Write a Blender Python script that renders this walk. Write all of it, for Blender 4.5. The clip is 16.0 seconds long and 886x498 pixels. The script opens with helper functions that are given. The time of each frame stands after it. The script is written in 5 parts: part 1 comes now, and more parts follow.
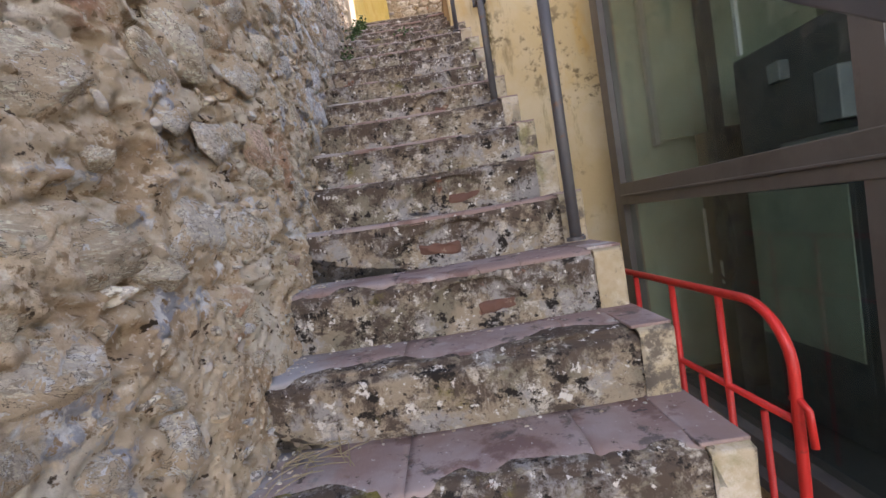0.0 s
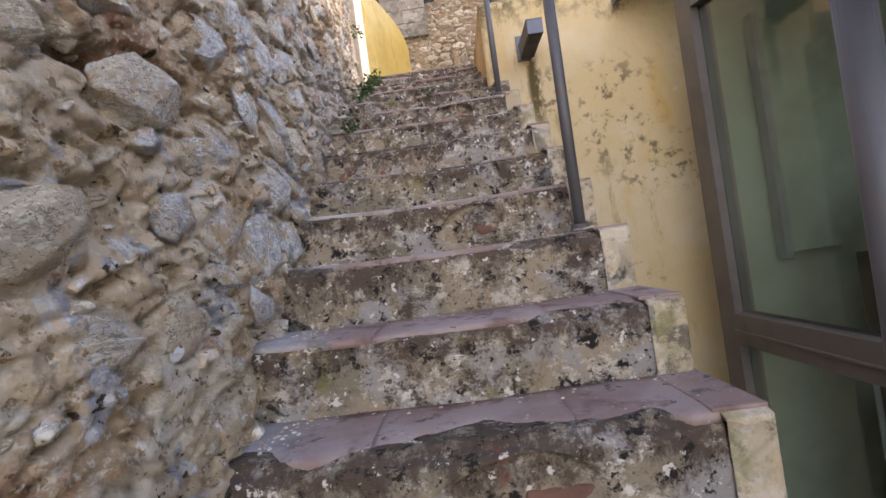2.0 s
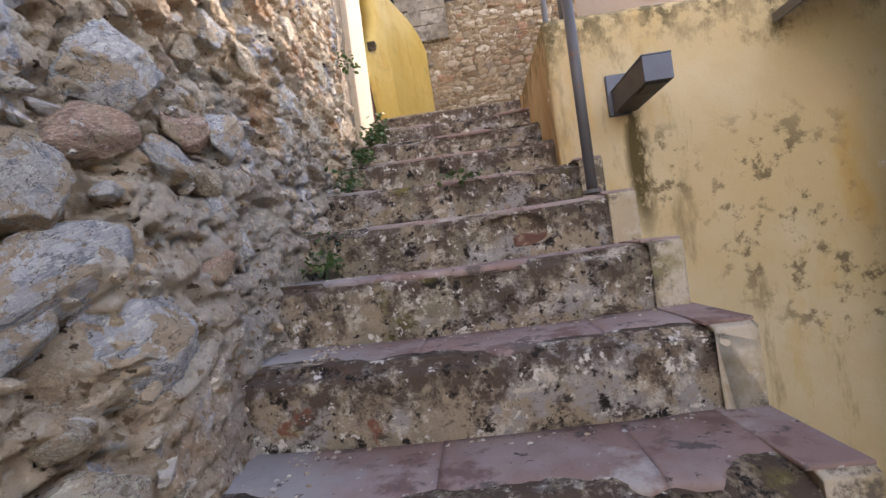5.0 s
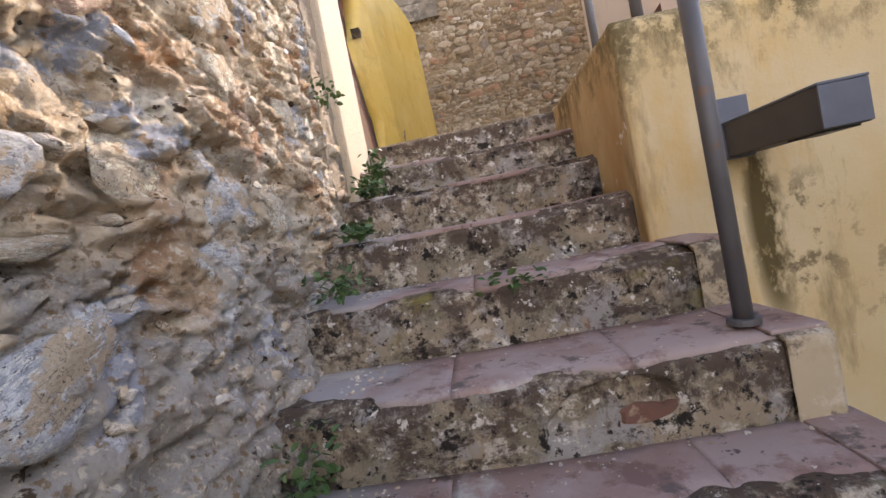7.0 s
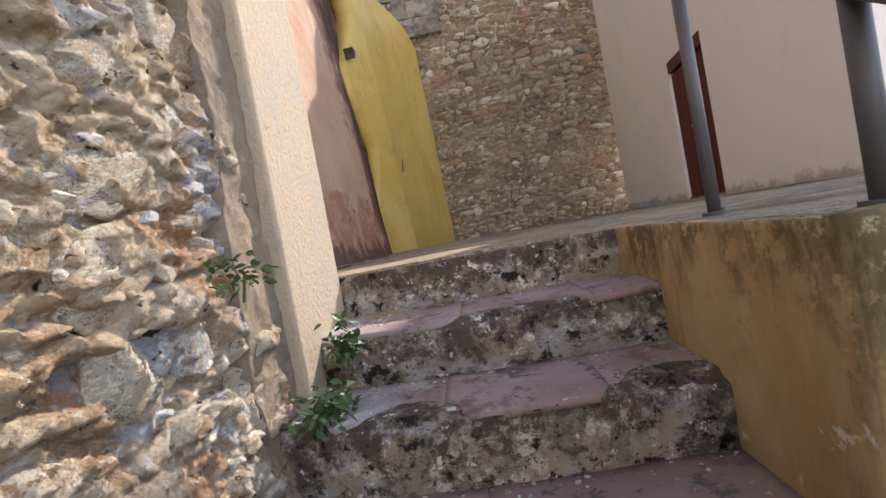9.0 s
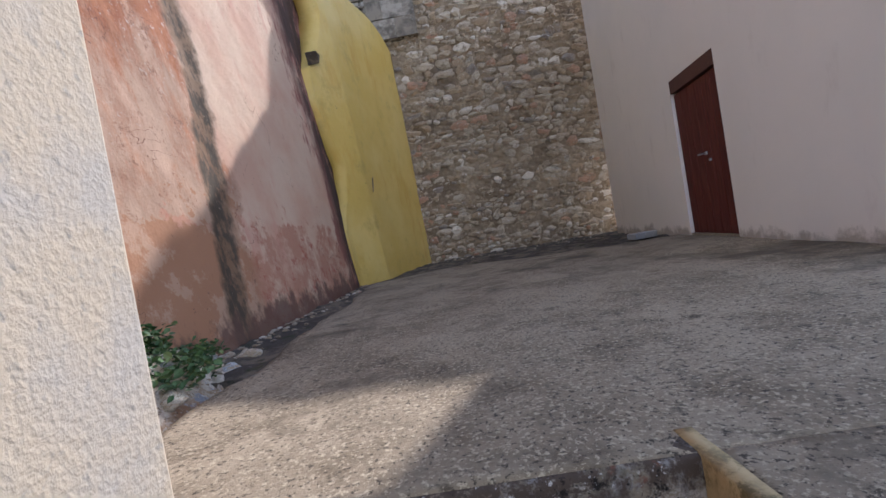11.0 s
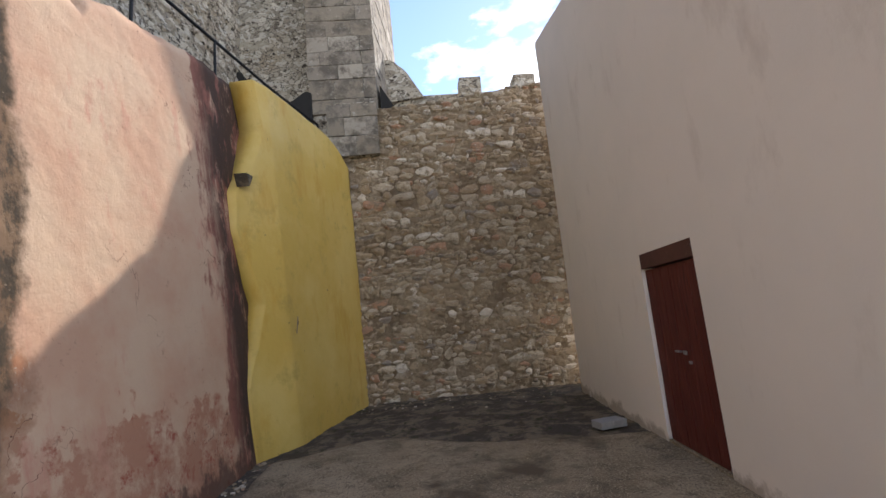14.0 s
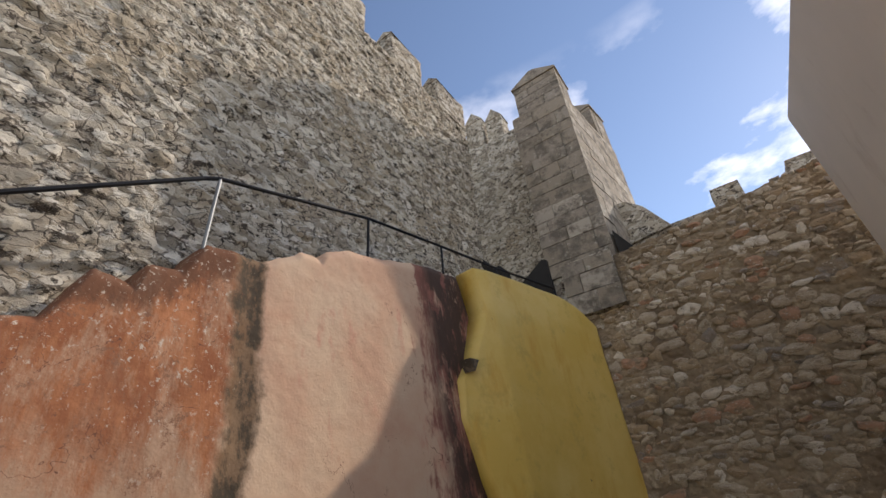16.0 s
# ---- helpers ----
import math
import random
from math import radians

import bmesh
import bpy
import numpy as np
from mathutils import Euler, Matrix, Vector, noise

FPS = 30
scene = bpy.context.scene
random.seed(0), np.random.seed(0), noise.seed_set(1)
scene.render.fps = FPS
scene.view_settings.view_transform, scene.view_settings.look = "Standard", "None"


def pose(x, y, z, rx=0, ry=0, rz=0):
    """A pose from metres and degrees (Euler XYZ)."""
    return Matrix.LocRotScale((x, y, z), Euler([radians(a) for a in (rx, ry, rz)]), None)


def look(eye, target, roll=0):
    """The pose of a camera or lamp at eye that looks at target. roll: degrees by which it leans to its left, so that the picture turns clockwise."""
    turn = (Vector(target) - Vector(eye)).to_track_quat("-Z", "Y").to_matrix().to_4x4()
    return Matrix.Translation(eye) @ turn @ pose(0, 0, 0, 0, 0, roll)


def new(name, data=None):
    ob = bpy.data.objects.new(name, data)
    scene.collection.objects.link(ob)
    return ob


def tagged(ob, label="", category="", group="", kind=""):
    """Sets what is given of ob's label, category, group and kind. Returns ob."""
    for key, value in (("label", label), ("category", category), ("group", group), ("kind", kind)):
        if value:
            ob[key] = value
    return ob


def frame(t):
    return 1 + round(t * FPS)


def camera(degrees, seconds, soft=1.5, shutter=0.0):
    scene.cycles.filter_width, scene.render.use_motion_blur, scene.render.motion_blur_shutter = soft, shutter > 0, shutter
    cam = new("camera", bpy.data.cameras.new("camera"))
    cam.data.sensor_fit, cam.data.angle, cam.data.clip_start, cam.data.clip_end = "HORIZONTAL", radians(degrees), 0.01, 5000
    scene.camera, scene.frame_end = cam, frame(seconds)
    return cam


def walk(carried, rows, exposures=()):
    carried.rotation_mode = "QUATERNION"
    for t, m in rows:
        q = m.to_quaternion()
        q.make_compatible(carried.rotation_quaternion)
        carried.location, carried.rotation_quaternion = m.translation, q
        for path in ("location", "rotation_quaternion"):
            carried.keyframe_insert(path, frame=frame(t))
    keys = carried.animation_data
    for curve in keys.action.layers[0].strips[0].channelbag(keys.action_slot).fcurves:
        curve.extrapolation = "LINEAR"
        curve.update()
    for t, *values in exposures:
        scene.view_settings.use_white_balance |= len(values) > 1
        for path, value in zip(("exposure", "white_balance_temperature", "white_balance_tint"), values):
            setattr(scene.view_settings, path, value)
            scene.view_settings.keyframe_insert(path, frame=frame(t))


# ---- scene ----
cam = camera(89.7, 16.0)
PATH = [
    (0, (0.054, -0.066, 1.902), (0.034, 1.93, 1.79), -9.0),
    (0.5, (0.042, 0.352, 2.156), (0.082, 2.351, 2.123), -9.3),
    (1, (0.085, 0.764, 2.392), (0.08, 2.762, 2.469), -8.0),
    (1.5, (-0.044, 1.081, 2.547), (-0.085, 3.077, 2.664), -7.7),
    (2, (0.018, 1.315, 2.667), (-0.043, 3.313, 2.718), -7.6),
    (2.5, (0.116, 1.624, 2.903), (0.029, 3.622, 2.942), -7.5),
    (3, (0.084, 1.92, 3.103), (-0.01, 3.918, 3.141), -8.1),
    (3.5, (0.125, 2.147, 3.238), (0.032, 4.144, 3.3), -7.5),
    (4, (0.071, 2.386, 3.426), (-0.07, 4.38, 3.498), -6.9),
    (4.2, (0.003, 2.494, 3.476), (-0.135, 4.487, 3.56), -6.9),
    (6.3, (-0.065, 3.285, 4.152), (-0.15, 5.282, 4.105), -9.8),
    (6.5, (-0.162, 3.351, 4.198), (-0.184, 5.351, 4.171), -10.9),
    (7, (-0.139, 3.639, 4.302), (-0.292, 5.632, 4.247), -11.1),
    (7.5, (-0.132, 3.88, 4.538), (-0.285, 5.873, 4.467), -11.4),
    (8, (-0.035, 4.115, 4.722), (-0.214, 6.106, 4.653), -9.6),
    (8.5, (-0.067, 4.368, 4.827), (-0.272, 6.356, 4.766), -10.7),
    (9, (-0.103, 4.618, 5.054), (-0.247, 6.613, 5.014), -10.5),
    (9.5, (-0.018, 4.894, 5.227), (-0.119, 6.892, 5.25), -10.3),
    (9.7, (-0.032, 4.991, 5.29), (-0.122, 6.989, 5.3), -10.2),
    (12, (0.057, 5.93, 5.914), (0.048, 7.929, 5.834), -11.0),
    (12.5, (0.016, 6.114, 6.151), (0.013, 8.114, 6.094), -17.9),
    (13, (0.131, 6.418, 6.248), (0.177, 8.418, 6.263), -13.3),
    (13.5, (0.341, 6.589, 6.354), (0.626, 8.568, 6.399), -7.6),
    (14, (0.653, 6.707, 6.611), (0.78, 8.678, 6.925), -5.4),
    (14.5, (0.907, 6.88, 6.774), (0.583, 8.766, 7.355), -5.9),
    (15, (1.267, 7.092, 6.812), (0.574, 8.782, 7.625), -7.7),
    (15.5, (1.536, 7.326, 6.846), (0.661, 8.86, 7.784), -8.1),
    (16, (1.609, 7.602, 6.848), (0.687, 9.013, 7.924), -5.1),
]
EXPOSURES = [(0, 2.09, 7000, 24), (3.3, 2.22, 6950, 23), (4.0, 2.02, 7050, 24), (7, 1.80, 7150, 23), (8.5, 1.46, 6950, 21), (9.5, 1.15, 6300, 17), (12, 1.03, 5550, 18),
             (13.4, 1.04, 5550, 13), (14, 0.92, 6450, 15), (14.5, 0.54, 6700, 15), (15.2, 0.30, 6800, 16), (16, 0.27, 6850, 16)]
walk(cam, [(t, look(eye, target, roll)) for t, eye, target, roll in PATH], EXPOSURES)


# ---------------------------------------------------------------- sky and sun
SUN_AZ, SUN_EL = 23.7, 34.9
sun_dir = Vector((math.sin(radians(SUN_AZ)) * math.cos(radians(SUN_EL)),
                  math.cos(radians(SUN_AZ)) * math.cos(radians(SUN_EL)), math.sin(radians(SUN_EL))))
sun_data = bpy.data.lights.new("sun", "SUN")
sun_data.energy, sun_data.angle, sun_data.color = 3.1, radians(0.6), (1.0, 0.93, 0.82)
new("sun", sun_data).matrix_world = look(sun_dir * 60, (0, 0, 0))

world = bpy.data.worlds.new("world")
scene.world = world
world.use_nodes = True
wt = world.node_tree
wt.nodes.clear()
w_out = wt.nodes.new("ShaderNodeOutputWorld")
w_bg = wt.nodes.new("ShaderNodeBackground")
w_sky = wt.nodes.new("ShaderNodeTexSky")
w_sky.sky_type, w_sky.sun_disc = "NISHITA", False
w_sky.sun_elevation, w_sky.sun_rotation = radians(SUN_EL), radians(SUN_AZ)
w_sky.air_density, w_sky.dust_density, w_sky.ozone_density = 1.0, 0.05, 1.5
w_co = wt.nodes.new("ShaderNodeTexCoord")
w_map = wt.nodes.new("ShaderNodeMapping")
w_map.inputs["Scale"].default_value = (1.0, 1.0, 2.2)
w_noise = wt.nodes.new("ShaderNodeTexNoise")
w_noise.inputs["Scale"].default_value, w_noise.inputs["Detail"].default_value = 3.2, 7.0
w_noise.inputs["Roughness"].default_value = 0.55
w_ramp = wt.nodes.new("ShaderNodeMapRange")
w_ramp.inputs["From Min"].default_value, w_ramp.inputs["From Max"].default_value = 0.47, 0.62
w_mix = wt.nodes.new("ShaderNodeMix")
w_mix.data_type = "RGBA"
w_mix.inputs["B"].default_value = (11.0, 11.2, 11.6, 1)
wt.links.new(w_co.outputs["Generated"], w_map.inputs["Vector"])
wt.links.new(w_map.outputs["Vector"], w_noise.inputs["Vector"])
wt.links.new(w_noise.outputs["Fac"], w_ramp.inputs["Value"])
w_sep = wt.nodes.new("ShaderNodeSeparateXYZ")
wt.links.new(w_co.outputs["Generated"], w_sep.inputs["Vector"])
w_low = wt.nodes.new("ShaderNodeMapRange")
w_low.inputs["From Min"].default_value, w_low.inputs["From Max"].default_value = 0.80, 0.66
wt.links.new(w_sep.outputs["Z"], w_low.inputs["Value"])
w_gate = wt.nodes.new("ShaderNodeMath")
w_gate.operation = "MULTIPLY"
wt.links.new(w_ramp.outputs["Result"], w_gate.inputs[0])
wt.links.new(w_low.outputs["Result"], w_gate.inputs[1])
wt.links.new(w_gate.outputs[0], w_mix.inputs["Factor"])
wt.links.new(w_sky.outputs["Color"], w_mix.inputs["A"])
wt.links.new(w_mix.outputs["Result"], w_bg.inputs["Color"])
w_bg.inputs["Strength"].default_value = 0.15
wt.links.new(w_bg.outputs["Background"], w_out.inputs["Surface"])


# ---------------------------------------------------------------- materials
class Nodes:
    """Small builder for layered procedural materials."""

    def __init__(self, name, rough=0.85, metal=0.0, spec=0.35):
        self.mat = bpy.data.materials.new(name)
        self.mat.use_nodes = True
        self.t = self.mat.node_tree
        self.b = self.t.nodes["Principled BSDF"]
        self.b.inputs["Roughness"].default_value = rough
        self.b.inputs["Metallic"].default_value = metal
        self.b.inputs["Specular IOR Level"].default_value = spec
        co = self.t.nodes.new("ShaderNodeTexCoord")
        self.vec = co.outputs["Object"]
        self.color = None
        self.height = None

    def link(self, a, b):
        self.t.links.new(a, b)

    def per_object(self, island=False):
        """Shift the pattern from piece to piece."""
        if island:
            src = self.t.nodes.new("ShaderNodeNewGeometry").outputs["Random Per Island"]
        else:
            src = self.t.nodes.new("ShaderNodeObjectInfo").outputs["Random"]
        mul = self.t.nodes.new("ShaderNodeVectorMath")
        mul.operation = "SCALE"
        mul.inputs[0].default_value = (37.0, 53.0, 71.0)
        self.link(src, mul.inputs["Scale"])
        add = self.t.nodes.new("ShaderNodeVectorMath")
        self.link(self.vec, add.inputs[0])
        self.link(mul.outputs[0], add.inputs[1])
        self.vec = add.outputs[0]
        return src

    def ramp(self, src, stops):
        r = self.t.nodes.new("ShaderNodeValToRGB")
        r.color_ramp.interpolation = "CONSTANT" if len(stops) > 4 else "LINEAR"
        while len(r.color_ramp.elements) < len(stops):
            r.color_ramp.elements.new(0.5)
        for e, (p, c) in zip(r.color_ramp.elements, stops):
            e.position, e.color = p, (*c, 1)
        self.link(src, r.inputs[0])
        return r.outputs[0]

    def noise(self, scale, detail=6.0, rough=0.6, stretch=(1, 1, 1), shift=(0, 0, 0), distort=0.0):
        m = self.t.nodes.new("ShaderNodeMapping")
        m.inputs["Scale"].default_value = stretch
        m.inputs["Location"].default_value = shift
        self.link(self.vec, m.inputs["Vector"])
        n = self.t.nodes.new("ShaderNodeTexNoise")
        n.inputs["Scale"].default_value, n.inputs["Detail"].default_value = scale, detail
        n.inputs["Roughness"].default_value, n.inputs["Distortion"].default_value = rough, distort
        self.link(m.outputs[0], n.inputs["Vector"])
        return n.outputs["Fac"]

    def voronoi(self, scale, stretch=(1, 1, 1), feature="F1", out="Distance"):
        m = self.t.nodes.new("ShaderNodeMapping")
        m.inputs["Scale"].default_value = stretch
        self.link(self.vec, m.inputs["Vector"])
        n = self.t.nodes.new("ShaderNodeTexVoronoi")
        n.feature = feature
        n.inputs["Scale"].default_value = scale
        self.link(m.outputs[0], n.inputs["Vector"])
        return n.outputs[out]

    def span(self, src, lo, hi, to=(0.0, 1.0)):
        r = self.t.nodes.new("ShaderNodeMapRange")
        for key, v in (("From Min", lo), ("From Max", hi), ("To Min", to[0]), ("To Max", to[1])):
            r.inputs[key].default_value = v
        self.link(src, r.inputs["Value"])
        return r.outputs["Result"]

    def maths(self, op, a, b=None):
        n = self.t.nodes.new("ShaderNodeMath")
        n.operation = op
        for k, v in enumerate((a, b)):
            if v is None:
                continue
            if isinstance(v, (int, float)):
                n.inputs[k].default_value = v
            else:
                self.link(v, n.inputs[k])
        return n.outputs[0]

    def axis(self, k):
        n = self.t.nodes.new("ShaderNodeSeparateXYZ")
        self.link(self.vec, n.inputs[0])
        return n.outputs[k]

    def paint(self, color, fac=None, blend="MIX"):
        """Lay a colour (tuple or socket) over what is there, where fac is high."""
        if self.color is None:
            rgb = self.t.nodes.new("ShaderNodeRGB")
            if isinstance(color, tuple):
                rgb.outputs[0].default_value = (*color, 1)
                self.color = rgb.outputs[0]
            else:
                self.color = color
            return self
        m = self.t.nodes.new("ShaderNodeMix")
        m.data_type, m.blend_type = "RGBA", blend
        self.link(self.color, m.inputs["A"])
        if isinstance(color, tuple):
            m.inputs["B"].default_value = (*color, 1)
        else:
            self.link(color, m.inputs["B"])
        if isinstance(fac, (int, float)):
            m.inputs["Factor"].default_value = fac
        else:
            self.link(fac, m.inputs["Factor"])
        self.color = m.outputs["Result"]
        return self

    def bump(self, src, strength, dist):
        n = self.t.nodes.new("ShaderNodeBump")
        n.inputs["Strength"].default_value, n.inputs["Distance"].default_value = strength, dist
        self.link(src, n.inputs["Height"])
        if self.height is not None:
            self.link(self.height, n.inputs["Normal"])
        self.height = n.outputs[0]
        return self

    def done(self):
        if self.color is not None:
            self.link(self.color, self.b.inputs["Base Color"])
        if self.height is not None:
            self.link(self.height, self.b.inputs["Normal"])
        return self.mat


def rubble_mortar():
    n = Nodes("earthy_lime_mortar", 0.95, spec=0.12)
    y, z = n.axis(1), n.axis(2)
    n.paint((0.66, 0.525, 0.36))
    n.paint((0.74, 0.645, 0.50), n.span(n.noise(3.0, 6, 0.6), 0.50, 0.56))
    n.paint((0.54, 0.39, 0.245), n.span(n.noise(4.5, 7, 0.62, shift=(3, 1, 7)), 0.53, 0.58))
    # rusty earth in the upper stretch
    rust = n.maths("MULTIPLY", n.span(y, 3.7, 4.3), n.span(n.noise(2.6, 7, 0.62, shift=(9, 4, 1)), 0.53, 0.64))
    n.paint((0.50, 0.295, 0.165), rust)
    n.paint((0.52, 0.315, 0.195), n.span(n.noise(1.8, 7, 0.62, shift=(9, 4, 1)), 0.60, 0.65))
    # greyer mortar low on the upper stretch, below about z 4.4
    low = n.span(n.maths("ADD", z, n.span(n.noise(2.4, 7, 0.62, shift=(2, 2, 8)), 0.3, 0.7, (-0.35, 0.35))), 4.42, 4.30)
    cement = n.maths("MULTIPLY", low, n.span(y, 3.75, 4.15))
    n.paint((0.43, 0.40, 0.36), n.maths("MULTIPLY", cement, 0.75))
    marble = n.span(n.noise(3.2, 7, 0.62, shift=(5, 5, 5), distort=0.5), 0.57, 0.60)
    n.paint((0.43, 0.43, 0.45), marble)
    n.paint((0.74, 0.72, 0.68), n.maths("MULTIPLY", marble, n.span(n.noise(11.0, 8, 0.65, shift=(1, 5, 2)), 0.50, 0.54)))
    # sand, grit and small holes
    n.paint((0.73, 0.64, 0.50), n.span(n.noise(48.0, 5, 0.6), 0.56, 0.62))
    n.paint((0.36, 0.25, 0.15), n.span(n.noise(30.0, 6, 0.65, shift=(2, 8, 2)), 0.57, 0.62))
    n.paint((0.10, 0.07, 0.045), n.span(n.noise(15.0, 6, 0.62, stretch=(1, 1, 1.6), shift=(6, 1, 2)), 0.63, 0.66))
    n.bump(n.noise(9.0, 10, 0.72), 0.8, 0.055).bump(n.noise(21.0, 8, 0.7, stretch=(1, 0.8, 1.5), shift=(4, 4, 1)), 0.8, 0.022).bump(n.noise(46.0, 7, 0.7), 0.8, 0.012)
    return n.done()


def field_stone(name, stops, dirt=0.5, white=0.5, island=False):
    """Broken stone: a body colour, darker blotches, pale crust, earth smeared over it, fine cracks."""
    n = Nodes(name, 0.88, spec=0.2)
    r = n.per_object(island)
    n.paint(n.ramp(r, stops))
    n.paint(tuple(0.72 * c for c in stops[0][1]), n.span(n.noise(5.0, 7, 0.65, distort=0.6), 0.52, 0.58))
    n.paint(tuple(min(0.8, 1.28 * c) for c in stops[-1][1]), n.span(n.noise(16.0, 7, 0.68, stretch=(1, 0.6, 1.5), shift=(4, 2, 9)), 0.52, 0.57))
    n.paint((0.60, 0.47, 0.315), n.span(n.noise(2.4, 9, 0.66, shift=(8, 1, 1)), 0.60 - 0.14 * dirt, 0.65 - 0.14 * dirt))
    n.paint((0.74, 0.72, 0.68), n.span(n.noise(7.0, 9, 0.68, shift=(1, 2, 3), distort=0.8), 0.645 - 0.09 * white, 0.67 - 0.09 * white))
    crack = n.maths("ABSOLUTE", n.maths("SUBTRACT", n.noise(4.0, 6, 0.6, shift=(3, 7, 1), distort=0.4), 0.5))
    n.paint((0.13, 0.105, 0.08), n.maths("MULTIPLY", n.span(crack, 0.010, 0.003), 0.8))
    n.paint((0.12, 0.095, 0.07), n.span(n.noise(26.0, 6, 0.65, shift=(3, 7, 1)), 0.63, 0.67))
    n.bump(n.noise(6.0, 10, 0.72), 0.7, 0.05).bump(n.span(crack, 0.012, 0.0), -0.5, 0.012).bump(n.noise(38.0, 7, 0.7), 0.7, 0.010)
    return n.done()


def wall_stone(name, island=False):
    n = Nodes(name, 0.92, spec=0.18)
    r = n.per_object(island)
    n.paint(n.ramp(r, [(0.0, (0.39, 0.30, 0.195)), (0.18, (0.46, 0.38, 0.275)), (0.36, (0.35, 0.26, 0.165)),
                       (0.52, (0.66, 0.59, 0.48)), (0.64, (0.44, 0.36, 0.26)), (0.76, (0.42, 0.25, 0.16)),
                       (0.82, (0.50, 0.42, 0.31)), (0.95, (0.28, 0.24, 0.20))]))
    n.paint((0.25, 0.19, 0.125), n.span(n.noise(3.0, 11, 0.76), 0.50, 0.60))
    n.paint((0.62, 0.57, 0.49), n.span(n.noise(9.0, 10, 0.76, shift=(3, 1, 2)), 0.56, 0.63))
    n.paint((0.10, 0.08, 0.06), n.span(n.noise(14.0, 10, 0.78, shift=(1, 5, 2)), 0.58, 0.65))
    n.bump(n.noise(9.0, 9, 0.7), 0.8, 0.06)
    return n.done()


def wall_bed(name):
    n = Nodes(name, 0.95, spec=0.12)
    n.paint((0.28, 0.215, 0.14))
    n.paint((0.19, 0.14, 0.09), n.span(n.noise(1.2, 6), 0.45, 0.62))
    n.paint((0.44, 0.36, 0.25), n.span(n.noise(7.0, 6, shift=(4, 4, 1)), 0.52, 0.68))
    n.paint((0.13, 0.11, 0.09), n.span(n.noise(0.9, 7, 0.65, stretch=(1, 1, 2.5), shift=(7, 2, 3)), 0.60, 0.72))
    n.bump(n.noise(20.0, 8, 0.7), 0.8, 0.03)
    return n.done()


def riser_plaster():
    """Local z is 0 at the tread edge: the plaster darkens raggedly just under it."""
    n = Nodes("lichen_stained_plaster", 0.95, spec=0.12)
    z = n.axis(2)
    n.per_object()
    n.paint((0.35, 0.28, 0.195))
    n.paint((0.24, 0.21, 0.15), n.span(n.noise(3.0, 6, 0.6), 0.47, 0.56))
    n.paint((0.34, 0.315, 0.285), n.span(n.noise(5.5, 8, 0.65, shift=(2, 2, 9)), 0.51, 0.57))
    n.paint((0.54, 0.48, 0.39), n.span(n.noise(8.5, 12, 0.8, stretch=(1, 1, 1.2), shift=(1, 6, 2)), 0.535, 0.575))
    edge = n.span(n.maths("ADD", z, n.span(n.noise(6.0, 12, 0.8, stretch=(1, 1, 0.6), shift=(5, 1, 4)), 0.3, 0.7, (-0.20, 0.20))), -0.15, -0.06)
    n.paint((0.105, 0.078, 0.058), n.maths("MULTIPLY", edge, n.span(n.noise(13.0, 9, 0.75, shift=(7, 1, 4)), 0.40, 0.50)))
    n.paint((0.095, 0.072, 0.055), n.span(n.noise(5.2, 13, 0.82, stretch=(1, 1, 1.5), shift=(5, 9, 4)), 0.52, 0.58))
    n.paint((0.028, 0.024, 0.020), n.span(n.noise(12.0, 9, 0.74, shift=(3, 3, 8)), 0.555, 0.60))
    n.paint((0.19, 0.16, 0.05), n.span(n.noise(2.0, 10, 0.68, shift=(9, 1, 1)), 0.61, 0.68))
    n.paint((0.66, 0.62, 0.55), n.span(n.noise(20.0, 8, 0.68, shift=(6, 2, 1)), 0.605, 0.635))
    n.paint((0.035, 0.030, 0.025), n.span(n.noise(38.0, 6, 0.68, shift=(2, 6, 1)), 0.61, 0.65))
    n.paint((0.22, 0.10, 0.062), n.span(n.noise(3.6, 8, 0.65, shift=(12, 5, 1)), 0.655, 0.69))
    n.bump(n.noise(10.0, 10, 0.74), 0.8, 0.026).bump(n.noise(55.0, 6, 0.7), 0.7, 0.007)
    return n.done()


def tread_tile():
    n = Nodes("worn_reddish_cement_tile", 0.85, spec=0.22)
    x = n.axis(0)
    n.per_object()
    n.paint((0.285, 0.195, 0.165))
    n.paint((0.345, 0.27, 0.245), n.span(n.noise(2.6, 6), 0.46, 0.60))
    n.paint((0.20, 0.125, 0.105), n.span(n.noise(5.5, 8, 0.66, shift=(2, 1, 4)), 0.54, 0.62))
    n.paint((0.13, 0.105, 0.09), n.span(n.noise(7.0, 10, 0.7, shift=(8, 2, 2)), 0.575, 0.63))
    # grey dust and lime towards the wall
    dust = n.span(n.maths("ADD", x, n.span(n.noise(3.0, 8, 0.66, shift=(5, 1, 2)), 0.3, 0.7, (-0.30, 0.30))), -0.34, -0.62)
    n.paint((0.34, 0.325, 0.315), n.maths("MULTIPLY", dust, 0.8))
    n.paint((0.44, 0.40, 0.36), n.span(n.noise(1.7, 9, 0.66, shift=(5, 1, 2)), 0.60, 0.66))
    n.paint((0.10, 0.08, 0.065), n.span(n.noise(18.0, 8, 0.7, shift=(2, 8, 2)), 0.62, 0.655))
    n.paint((0.50, 0.46, 0.41), n.span(n.noise(42.0, 5, shift=(1, 5, 2)), 0.66, 0.70))
    n.bump(n.noise(22.0, 9, 0.72), 0.6, 0.010)
    return n.done()


